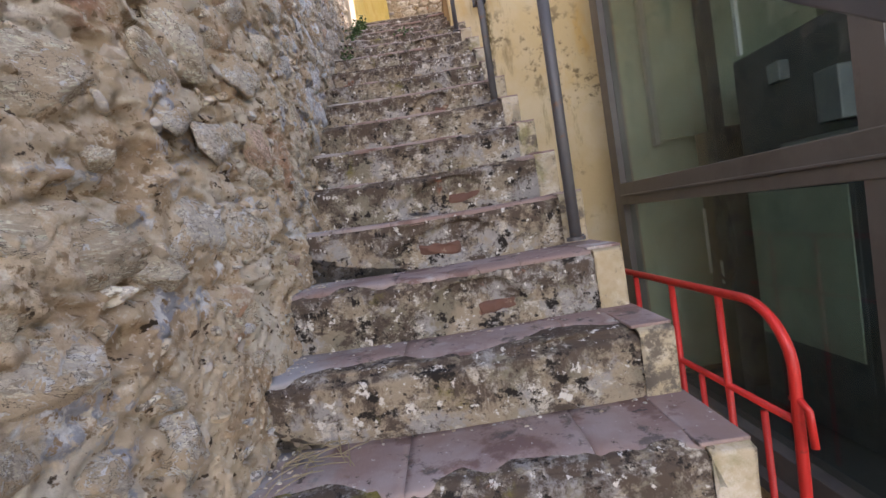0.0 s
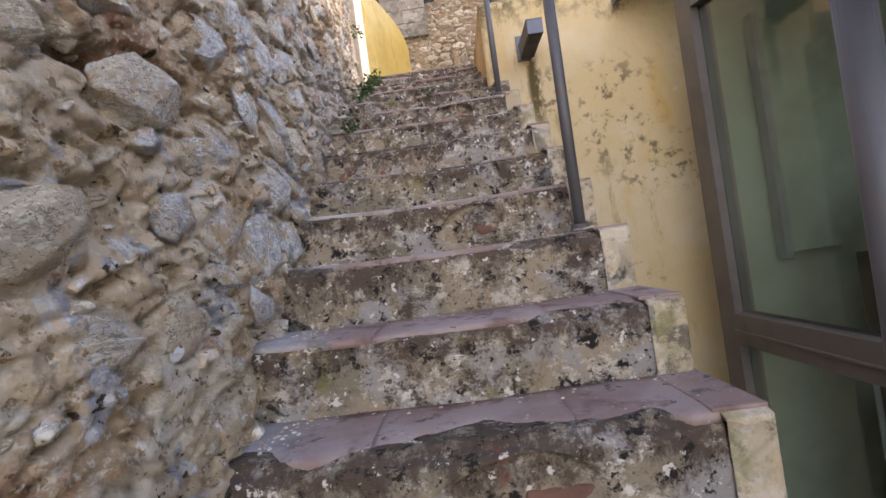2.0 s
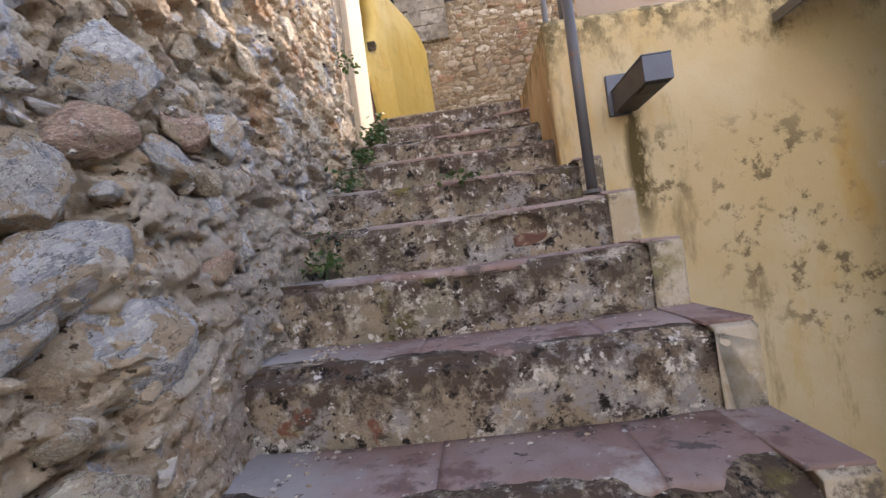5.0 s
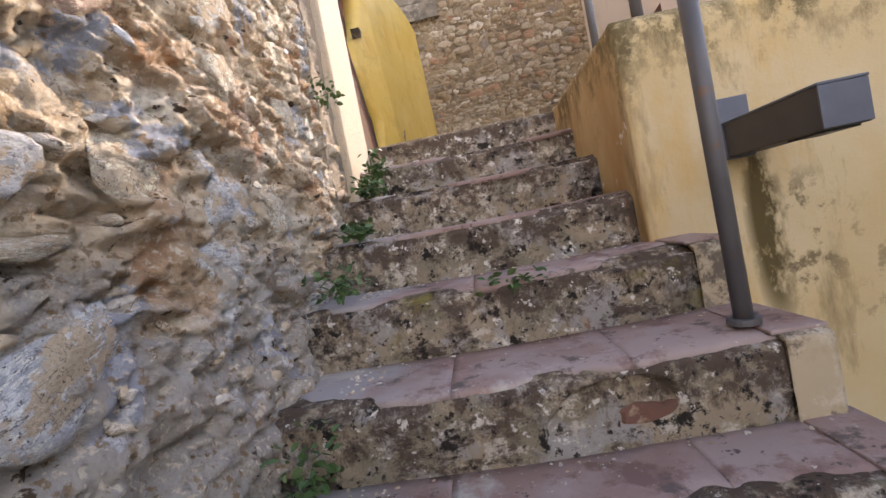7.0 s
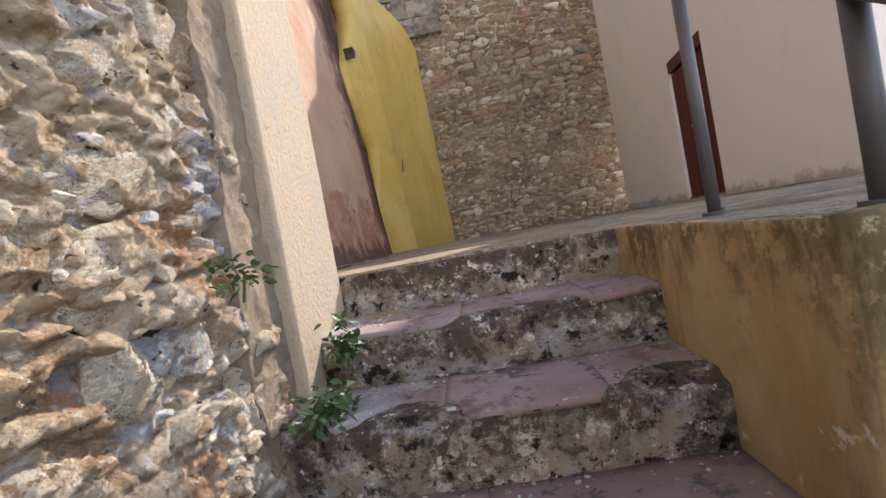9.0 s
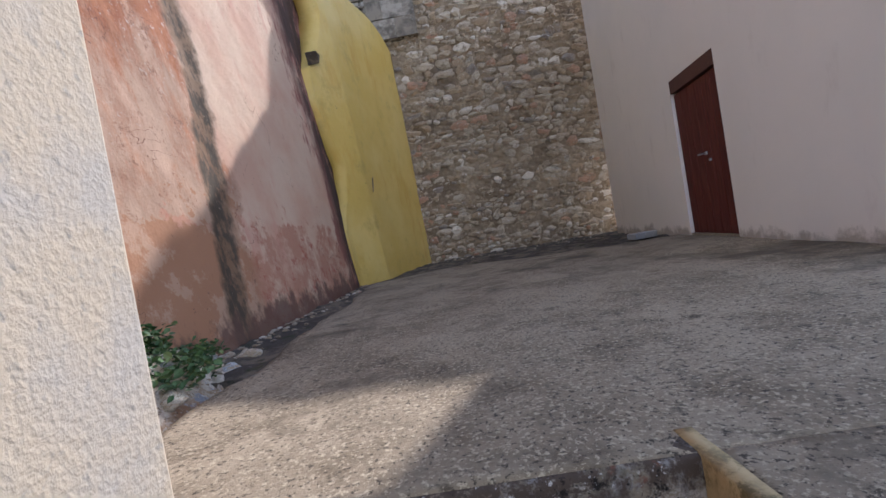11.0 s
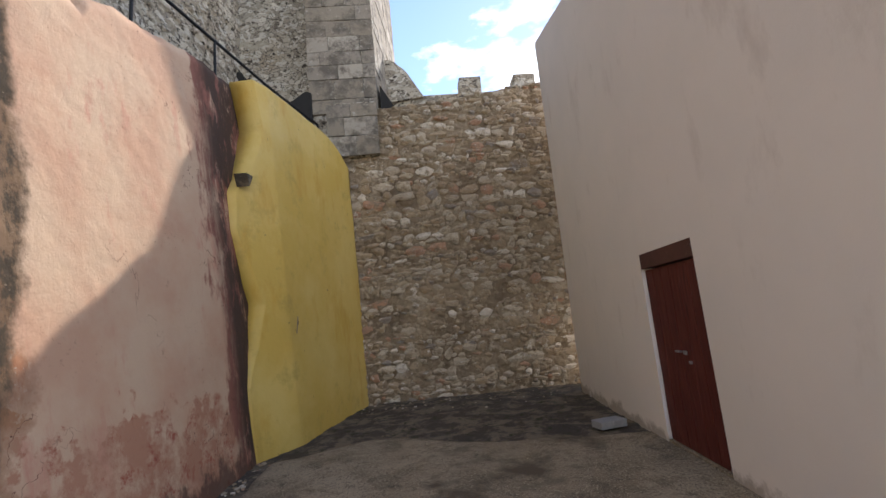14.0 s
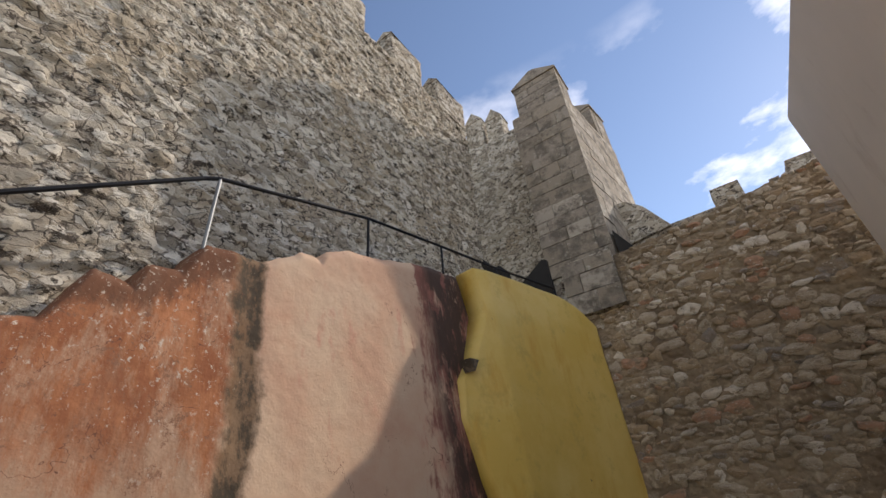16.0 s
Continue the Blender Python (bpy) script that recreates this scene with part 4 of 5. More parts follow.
LARGE = [(*q, "pale_stone") for q in GREY_LOW] + [(*q, "grey_stone") for q in GREY_MID + GREY_HIGH] + [(*q, "tan_stone") for q in TAN] + [(*q, "red_stone") for q in RED]


def left_plane(y, z):
    return left_base(y) - 0.012 * (z - 3)


def left_relief(y, z, joints=True):
    wy, wz = y + 0.05 * fbm(y * 5, z * 5, 1, 3, 52), z + 0.05 * fbm(y * 5, z * 5, 5, 3, 53)
    rough = np.clip((y - 3.6 + 0.5 * (z - stair_line(y) - 1.2)) / 0.9, 0, 1)
    x = left_plane(y, z) + 0.05 * fbm(y * 1.7, z * 2.0, 0, 3, 51) - 0.03
    lean = wy + 0.35 * wz
    big = cells(lean, wz, 0.30, 1.7, 5, 1.4)
    mid = cells(lean, wz, 0.12, 1.6, 6, 1.4)
    small = cells(wy - 0.2 * wz, wz, 0.052, 1.4, 7, 1.4)
    crag = ridge(wy * 4.2, wz * 5.6, 0.7, 5, 91)
    x = x + (0.012 + 0.026 * rough) * (big - 0.5) + (0.013 + 0.014 * rough) * (mid - 0.4) + (0.008 + 0.007 * rough) * (small - 0.4) + 0.022 * (crag - 0.62)
    x = x + 0.012 * fbm(y * 15, z * 20, 0, 3, 81, 0.7) + 0.012 * fbm(y * 40, z * 48, 0, 2, 82, 0.7)
    pits = np.clip(fbm(wy * 6, wz * 13, 3, 3, 71) - 0.15, 0, 0.10)
    holes = np.clip(fbm(y * 17, z * 26, 7, 2, 73) - 0.20, 0, 0.08)
    ledge = np.clip(fbm(wy * 3.2, wz * 9.5, 9, 4, 75) - 0.10, 0, 0.10)
    x = x - 0.38 * pits - 0.30 * holes - 0.26 * ledge
    if joints:
        # earth washed out round the large stones
        for a, c, hl, hh, lean, kind in LARGE:
            ca, sa = math.cos(radians(lean)), math.sin(radians(lean))
            p, q = (y - a) * ca + (z - c) * sa, (z - c) * ca - (y - a) * sa
            d = np.hypot(p / (hl + 0.012), q / (hh + 0.012))
            x = x - (0.012 if a < 2.2 or a > 4.0 else 0.020) * np.exp(-((d - 1.04) / 0.13) ** 2)
    return x


def left_face(u, v):
    z = stair_line(u) - 0.45 + v
    return left_relief(u, z), u, z


wall_left = sheet("wall_left", left_face, np.linspace(-1.2, 5.98, 860), np.linspace(0.0, 3.9, 470), (-0.7, 0, 0), MAT["mortar"], smooth=True)
tagged(wall_left, "rough tan rubble stone wall with crumbling earthy mortar", "wall", kind="structure")

rng = random.Random(7)
ROCKS = {key: [rock_mesh("field_stone", MAT[key], 11 + i, detail=4) for i in range(8)] for key in ("pale_stone", "grey_stone", "tan_stone", "red_stone")}
SMALL_ROCKS = {key: [rock_mesh("field_stone", MAT[key], 31 + i, detail=3) for i in range(6)] for key in ("pale_stone", "grey_stone", "tan_stone", "red_stone")}


def set_stone(mesh, y, z, hl, hh, lean, proud):
    depth = 0.07 + 0.55 * hh
    ob = new("stone", mesh)
    ob.matrix_world = (Matrix.Translation((left_plane(y, z) + proud - 0.36 * depth, y, z))
                       @ Euler((radians(lean), rng.uniform(-0.12, 0.12), rng.uniform(-0.12, 0.12))).to_matrix().to_4x4()
                       @ Matrix.Diagonal((depth, hl * 2.5, hh * 2.5, 1)))
    ob.parent = wall_left


for i, (y, z, hl, hh, lean, key) in enumerate(LARGE):
    set_stone(ROCKS[key][(i * 5) % 8], y, z, hl, hh, lean, (rng.uniform(-0.016, 0.0) if y < 2.2 else rng.uniform(-0.010, 0.006)) if y < 4.0 else -0.020)
placed = [(q[0], q[1], q[2], q[3]) for q in LARGE]
tries = 0
while len(placed) < 180 and tries < 14000:
    tries += 1
    y = rng.uniform(-0.15, 3.72)
    z = stair_z(y) + rng.uniform(-0.10, 2.25)
    hl = rng.uniform(0.03, 0.12 if tries < 1500 and y < 2.1 else 0.06)
    hh = hl * rng.uniform(0.45, 0.8)
    if any(math.hypot((y - a) / (hl + c), (z - b) / (hh + d)) < 1.0 for a, b, c, d in placed):
        continue
    placed.append((y, z, hl, hh))
    key = rng.choice(("tan_stone", "tan_stone", "tan_stone", "tan_stone", "red_stone") if hl > 0.05 else ("grey_stone", "tan_stone", "tan_stone"))
    set_stone(SMALL_ROCKS[key][len(placed) % 6], y, z, hl, hh, rng.uniform(-5, 25), rng.uniform(-0.025, 0.004))


def scatter(name, meshes, spots, material, parent, label=""):
    """Many small stones joined into one mesh; spots are matrices."""
    verts, faces = [], []
    for i, m in enumerate(spots):
        me = meshes[i % len(meshes)]
        b = len(verts)
        verts += [m @ v.co for v in me.vertices]
        faces += [tuple(b + k for k in p.vertices) for p in me.polygons]
    ob = mesh_object(name, verts, faces, material, parent, label)
    return tagged(ob, kind="stuff")


PEBBLES = [rock_mesh("pebble", MAT["field_i"], 40 + i, detail=2) for i in range(8)]
spots = []
for i in range(800):
    y = rng.uniform(-0.2, 5.8)
    z = stair_z(y) + rng.uniform(-0.15, 2.5)
    x = float(left_relief(np.array([y]), np.array([z]), False)[0])
    r = rng.uniform(0.010, 0.036)
    spots.append(Matrix.Translation((x - r * 0.25, y, z)) @ Euler((rng.uniform(-0.6, 0.6), rng.uniform(-0.5, 0.5), rng.uniform(-0.6, 0.6))).to_matrix().to_4x4()
                 @ Matrix.Diagonal((r * 1.8, r * 3.0, r * 1.3, 1)))
scatter("stone_chips", PEBBLES, spots, MAT["field_i"], wall_left)

# angular blocks half sunk in the eroded upper stretch
for i in range(75):
    y = rng.uniform(4.05, 5.78)
    z = stair_z(y) + rng.uniform(0.35, 2.3)
    hl = rng.uniform(0.04, 0.13)
    hh = hl * rng.uniform(0.5, 0.85)
    if any(math.hypot((y - a) / (hl + c), (z - b) / (hh + d)) < 0.95 for a, b, c, d in placed):
        continue
    placed.append((y, z, hl, hh))
    key = rng.choice(("tan_stone", "tan_stone", "pale_stone", "red_stone", "grey_stone"))
    set_stone((ROCKS if hl > 0.08 else SMALL_ROCKS)[key][i % 6], y, z, hl, hh, rng.uniform(-10, 30), rng.uniform(-0.030, -0.004))

# rendered end of the wall and the pilaster
def end_render(u, v):
    ragged = 0.10 * fbm(v * 2.5, 1, 0, 4, 15) * np.clip((6.0 - u) / 0.2, 0, 1)
    return -0.78 + 0.03 * fbm(u * 4, v * 4, 0, 4, 3) + 0.03 * fbm(u * 14, v * 14, 0, 4, 5, 0.65), u + ragged, v
pil = thing("pilaster", "rough cream-rendered square pilaster at the stair top", "pilaster", kind="structure")
sheet("render_strip", end_render, np.linspace(5.84, 6.10, 34), np.linspace(4.2, 7.0, 300), (-0.3, 0, 0), MAT["render_b"], pil)
part("shaft", box((-1.10, 6.06, 4.3), (-0.735, 6.60, 7.0), 0.012), MAT["pilaster"], pil)

# ---------------------------------------------------------------- ochre retaining wall of the terrace
retaining = thing("retaining_wall", "pale ochre plastered retaining wall with black mould stains", "wall", kind="structure")
def ochre_face(u, v):
    y = 5.374 + 0.012 * fbm(u * 2, v * 2, 0, 4, 3) + 0.03 * np.exp(-((v - TERRACE) / 0.02) ** 2)
    top = np.where(v > 4.9, 0.02 * fbm(u * 3, 1, 0, 3, 8), 0)
    return u, y, v + top
sheet("front_face", ochre_face, np.linspace(0.51, 4.2, 120), np.linspace(-0.5, TERRACE + 0.004, 150), (0, 0.05, 0), MAT["ochre"], retaining)
# stair side: the same plaster in a deeper, browner ochre
def ochre_side(u, v):
    return 0.510 + 0.012 * fbm(u * 2, v * 2, 0, 4, 13), u, v + np.where(v > 4.9, 0.015 * fbm(u * 3, 4, 0, 3, 8), 0)
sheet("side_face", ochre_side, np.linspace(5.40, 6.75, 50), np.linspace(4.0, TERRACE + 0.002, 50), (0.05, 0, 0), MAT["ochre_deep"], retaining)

# wall lamp
lamp = thing("wall_lamp", "dark grey box-shaped metal wall lamp on ochre wall", "wall lamp", (0.86, 5.37, 4.46))
def under(ob, parent):
    ob.parent = parent
    ob.matrix_parent_inverse = parent.matrix_basis.inverted()
    return ob
under(part("bracket", box((0.80, 5.345, 4.376), (0.92, 5.385, 4.60), 0.004), MAT["lamp_skylit"]), lamp)
under(part("housing", box((0.82, 4.90, 4.385), (0.945, 5.346, 4.505), 0.004), MAT["lamp_box"]), lamp)
# thin sheet in the skylit tone over the housing top
under(part("cap", box((0.816, 4.894, 4.503), (0.949, 5.346, 4.511), 0.002), MAT["lamp_skylit"]), lamp)
# black slab: the dark inside of the slot is in its colour
under(part("opening", box((0.835, 4.92, 4.379), (0.93, 5.06, 4.387)), MAT["black"]), lamp)
# thin sheet in the skylit tone over the end face
under(part("end_plate", box((0.818, 4.895, 4.387), (0.947, 4.902, 4.502), 0.002), MAT["lamp_skylit"]), lamp)

# ---------------------------------------------------------------- posts and hand rails
def rail_z(y):
    return 3.055 + 0.673 * (y - 1.95) - 0.06 * min(1.0, max(0.0, (y - 4.87) / 0.4))


def rail_post(x, y, z, r=0.028):
    post = thing("rail_post", "grey painted round steel hand rail post", "rail post", (x, y, z), "stair rail posts")
    part("shaft", tube([(0, 0, 0), (0, 0, rail_z(y) - z)], r, 20), MAT["post"], post, smooth=True)
    part("base_plate", tube([(0, 0, -0.004), (0, 0, 0.012)], r + 0.017, 20), MAT["post"], post)
    part("bolt", tube([(r + 0.008, 0, 0.012), (r + 0.008, 0, 0.022)], 0.006, 8), MAT["post"], post)
    return post


POSTS = [(0.647, 1.985, 1.735), (0.575, 3.31, 2.735), (0.52, 4.87, 3.925), (0.66, 5.50, TERRACE), (0.705, 6.17, TERRACE)]
for p, r in zip(POSTS, (0.026, 0.025, 0.024, 0.023, 0.021)):
    rail_post(*p, r)
rail = thing("hand_rail", "dark grey flat steel hand rail sloping along the stairs", "hand rail", (0.65, -0.4, rail_z(-0.4)))
ends = [(0.68, -0.4)] + [(x, y) for x, y, z in POSTS] + [(0.72, 6.25)]
for (xa, ya), (xb, yb) in zip(ends, ends[1:]):
    a, c = Vector((xa - 0.65, ya + 0.4, rail_z(ya) - rail_z(-0.4))), Vector((xb - 0.65, yb + 0.4, rail_z(yb) - rail_z(-0.4)))
    part("bar", box((-0.03, -0.018, -0.02), (0.03, 0.018, (c - a).length + 0.004), 0.004, Matrix.Translation(a) @ (c - a).to_track_quat("Z", "Y").to_matrix().to_4x4()), MAT["post"], rail)

# ---------------------------------------------------------------- pink wall, yellow wall
pink = thing("wall_pink", "tall faded pink and orange limewashed wall with dark seams", "wall", kind="structure")
TOP_PROFILE = [(6.5, 8.25), (7.9, 8.35), (8.40, 8.45), (8.44, 8.55), (8.60, 9.0), (8.62, 9.02), (8.95, 8.93), (9.0, 9.20), (9.30, 9.25), (9.36, 9.42), (9.48, 9.68), (9.75, 9.70),
               (10.1, 9.70), (10.2, 9.75), (10.55, 9.98), (10.62, 10.08), (10.9, 10.05), (11.0, 10.25), (11.4, 10.42), (11.9, 10.48), (12.4, 10.62), (13.4, 10.82), (14.2, 10.9)]


def pink_face(u, v):
    top = np.interp(u, [p[0] for p in TOP_PROFILE], [p[1] for p in TOP_PROFILE]) + 0.05 * fbm(u * 5, 0, 0, 3, 3)
    z = 4.6 + v * (top - 4.6)
    x = pink_x(u, z) + 0.04 * fbm(u * 0.9, z * 0.9, 0, 3, 21) + 0.012 * fbm(u * 6, z * 6, 0, 3, 24)
    seam = np.exp(-((u - np.interp(z, [5.2, 7.6], [9.36, 9.99]) - 0.05 * fbm(z * 1.5, 0, 0, 2, 6)) / 0.14) ** 2)
    x = x - 0.025 * seam + 0.010 * seam * fbm(u * 20, z * 20, 0, 3, 9)
    x = x - 0.05 * np.exp(-((v - 1) / 0.012) ** 2)
    edge = np.clip((u - 13.0) / 0.5, 0, 1)
    return x - 0.10 * edge, u, z


sheet("plaster_face", pink_face, np.linspace(6.5, 14.05, 260), np.linspace(0, 1, 190), (-0.5, 0, 0), MAT["pink"], pink)

yellow = thing("wall_yellow", "smooth bright yellow painted wall with a ragged edge", "wall", kind="structure")
def yellow_face(u, v):
    # u 0..1 along, v 0..1 up
    top = 10.86 - 0.10 * u - 0.45 * np.clip((u - 0.62) / 0.38, 0, 1) ** 2 + 0.03 * fbm(u * 6, 0, 0, 2, 3)
    z = 4.75 + v * (top - 4.75)
    h = (z - 5) / 5.8
    # ragged left edge: wavy inward and outward
    wave = 0.12 * np.sin(h * 5.3 - 0.5) + 0.05 * np.sin(h * 11 + 1) + 0.05 * fbm(h * 7, 0, 0, 3, 5)
    yl = np.interp(z, [4.7, 5.0, 5.9, 6.5, 7.1, 7.7, 8.2, 8.8, 9.05, 9.4, 10.0, 10.8], [13.16, 13.16, 13.14, 13.42, 13.58, 13.38, 13.20, 13.30, 13.52, 13.62, 13.86, 13.74]) + 0.05 * fbm(h * 14, 0, 0, 3, 5)
    yr = 16.98 - 0.15 * h + 0.10 * fbm(h * 5, 2, 0, 3, 7)
    y = yl + u * (yr - yl)
    s = np.clip((y - 13.3) / 3.7, 0, 1.05)
    xm = -1.62 + 0.86 * s + (-0.42 * h) * (1 - s) - 0.10 * h * s
    lip = np.clip((13.98 - y) / 0.70, 0, 1.2)
    x = xm + 0.16 - 0.20 * lip + 0.03 * fbm(y * 0.9, z * 0.9, 0, 3, 8)
    return x, y, z
sheet("paint_face", yellow_face, np.concatenate([np.linspace(0, 0.3, 40), np.linspace(0.32, 1, 50)]), np.linspace(0, 1, 110), (-0.4, 0.05, 0), MAT["yellow"], yellow)
# solid dark wedge in place of the notch missing from the yellow edge
notch = part("stone_nib", add_prism(bmesh.new(), [(-0.10, 0.07), (0.16, 0.10), (0.02, -0.10)], -1.93, -1.74, axis=0), MAT["dirt"], pink, "dark wedge standing for a notch in the yellow edge")
notch.matrix_world = pose(0, 13.30, 8.97)

# ---------------------------------------------------------------- far rubble wall
rubble = thing("wall_rubble", "high brown rubble stone wall closing the courtyard", "wall", kind="structure")
def rubble_top(x):
    return np.interp(x, [-1.2, -0.02, 0.0, 1.4, 4.1, 6], [10.60, 10.60, 11.83, 11.93, 12.28, 12.4])
def rubble_face(u, v):
    z = 4.6 + v * (rubble_top(u) + 0.08 * fbm(u * 3, 0, 0, 3, 4) - 4.6)
    return u, 16.93 + 0.07 * fbm(u * 1.2, z * 1.2, 0, 3, 3) - 0.045 * cells(u + 0.04 * fbm(u * 6, z * 6, 0, 3, 1), z + 0.04 * fbm(u * 6, z * 6, 3, 3, 2), 0.20, 1.5, 9, 0.5) - 0.02 * cells(u, z, 0.08, 1.2, 10) + 0.012 * (z - 5), z
sheet("mortar_face", rubble_face, np.linspace(-1.25, 4.6, 250), np.linspace(0, 1, 320), (0, 0.8, 0), MAT["bed"], rubble)

# ---------------------------------------------------------------- white house with its door
house = thing("white_house", "tall plain off-white rendered house wall with one door", "house")
def house_x(y):
    return 3.425 + 0.09 * (y - 12.075)
D0, D1, DT = 10.825, 12.075, 7.18
def eave(y):
    return 12.58 - 0.31 * (15.86 - y)
def house_strip(ya, yb, za, zb=None):
    walls = bmesh.new()
    lo = [(house_x(ya), ya), (house_x(ya) + 0.35, ya), (house_x(yb) + 0.35, yb), (house_x(yb), yb)]
    a = [walls.verts.new((x, y, za)) for x, y in lo]
    b = [walls.verts.new((x, y, eave(y) if zb is None else zb)) for x, y in lo]
    walls.faces.new(a[::-1])
    walls.faces.new(b)
    for i in range(4):
        walls.faces.new((a[i], a[(i + 1) % 4], b[(i + 1) % 4], b[i]))
    part("front_wall", walls, MAT["white"], house)
house_strip(8.35, D0, 4.7)
house_strip(D1, 15.86, 4.7)
house_strip(D0 + 0.001, D1 - 0.001, DT)
rest = bmesh.new()
add_prism(rest, [(3.10, 8.355), (9.5, 15.40), (9.15, 15.40), (3.30, 8.95)], -0.4, eave(8.36))
part("end_wall", rest, MAT["white"], house)
rest = bmesh.new()
add_prism(rest, [(4.12, 15.86), (9.5, 15.4), (9.5, 15.05), (4.09, 15.51)], -0.4, 12.4)
part("end_wall", rest, MAT["white"], house)
roof = bmesh.new()
quad = [(house_x(8.35) + 0.01, 8.37), (house_x(8.35) + 0.03, 8.37), (9.5, 15.39), (house_x(15.86) + 0.01, 15.85)]
ra = [roof.verts.new((x, y, eave(y) + 0.002)) for x, y in quad]
rb = [roof.verts.new((x, y, eave(y) + 0.06)) for x, y in quad]
roof.faces.new(ra[::-1])
roof.faces.new(rb)
for i in range(4):
    roof.faces.new((ra[i], ra[(i + 1) % 4], rb[(i + 1) % 4], rb[i]))
part("roof", roof, MAT["white"], house)
door = part("door_leaf", box((0, 0, 0), (0.05, D1 - D0 - 0.01, 1.98), 0.004, Matrix.Translation((house_x(D0) + 0.045, D0 + 0.005, TERRACE + 0.03)) @ pose(0, 0, 0, 0, 0, -5.1)), MAT["wood"], house, "closed oxblood painted wooden plank door")
base = Matrix.Translation((house_x(D0) + 0.045, D0 + 0.005, TERRACE + 0.03)) @ pose(0, 0, 0, 0, 0, -5.1)
for i in range(6):
    part("plank", box((-0.012, 0.02 + i * 0.198, 0.02), (0.0, 0.02 + i * 0.198 + 0.190, 1.95), 0.004, base), MAT["wood"], door)
part("lock", box((-0.03, 0.50, 1.02), (-0.011, 0.56, 1.06), 0.004, base), MAT["steel"], door, "small steel lock plate")
part("handle", box((-0.05, 0.60, 1.035), (-0.011, 0.70, 1.055), 0.004, base), MAT["steel"], door, "steel lever handle")
part("keyhole", box((-0.03, 0.42, 0.93), (-0.011, 0.47, 0.96), 0.004, base), MAT["steel"], door)
part("lintel", box((-0.042, -0.004, 2.0), (0.20, D1 - D0 - 0.012, DT - TERRACE - 0.032), 0.0, base), MAT["lintel"], house, "brown painted lintel board")
part("sill", box((-0.04, 0.0, -0.09), (0.12, D1 - D0, 0.0), 0.01, base), MAT["concrete"], house)

# ---------------------------------------------------------------- castle
castle = thing("castle_wall", "towering grey weathered castle wall with battlements", "castle wall", kind="structure")
def castle_x(y):
    return -3.62 + 0.035 * (y - 8)
def castle_face(u, v):
    z = 7.5 + v * (18.35 - 7.5)
    x = castle_x(u) + 0.10 * fbm(u * 0.8, z * 0.8, 0, 3, 3) + 0.065 * cells(u + 0.08 * fbm(u * 3, z * 3, 0, 3, 4), z + 0.08 * fbm(u * 3, z * 3, 4, 3, 5), 0.30, 1.6, 17) + 0.030 * cells(u + 0.03 * fbm(u * 6, z * 6, 2, 2, 8), z, 0.17, 1.5, 19) - 0.02 + 0.012 * fbm(u * 9, z * 11, 0, 3, 27, 0.7)
    return x, u, z
sheet("rubble_face", castle_face, np.linspace(2.0, 17.15, 440), np.linspace(0, 1, 330), (-1.4, 0, 0), MAT["castle"], castle)
def merlon(ya, yb, z0=18.3, z1=19.55):
    def f(u, v):
        z = z0 + v * (z1 - z0)
        x = castle_x(u) + 0.02 + 0.08 * fbm(u * 3, z * 4, 0, 4, 5)
        return x, u, z
    m = sheet("merlon", f, np.linspace(ya, yb, 24), np.linspace(0, 1, 24), (-0.55, 0, 0), MAT["castle"], castle)
    part("merlon_cap", add_prism(bmesh.new(), [(castle_x(ya) + 0.06, z1), (castle_x(ya) - 0.58, z1), (castle_x(ya) - 0.26, z1 + 0.28)], ya - 0.03, yb + 0.03, axis=1), MAT["castle"], castle)
for ya, yb in ((5.4, 6.9), (7.5, 9.0), (9.6, 12.45), (13.5, 14.85), (15.65, 17.15)):
    merlon(ya, yb)
# recessed wall between the long wall and the tower
def recess_face(u, v):
    z = 9.5 + v * (19.5 - 9.5)
    return u, 19.2 + 0.10 * fbm(u * 3, z * 4, 0, 4, 15), z
sheet("recess_face", recess_face, np.linspace(-5.2, -1.0, 60), np.linspace(0, 1, 110), (0, 0.8, 0), MAT["castle"], castle)
for xa, xb, zt in ((-4.35, -3.58, 21.0), (-3.42, -2.72, 20.6)):
    part("merlon", box((xa, 19.2, 19.45), (xb, 19.8, zt), 0.03), MAT["castle"], castle)
    part("merlon_cap", add_prism(bmesh.new(), [(xa - 0.03, zt), (xb + 0.03, zt), ((xa + xb) / 2, zt + 0.55)], 19.18, 19.82, axis=1), MAT["castle"], castle)

tower = thing("tower", "square grey limestone ashlar castle tower with a pointed merlon", "tower", kind="structure")
part("core", add_prism(bmesh.new(), [(-1.72, 17.46), (-0.02, 17.46), (0.46, 21.0), (-1.72, 21.0)], 9.5, 17.9), MAT["castle"], tower)
part("core", box((-1.18, 16.84, 10.62), (-0.02, 17.5, 11.98)), MAT["castle"], tower)
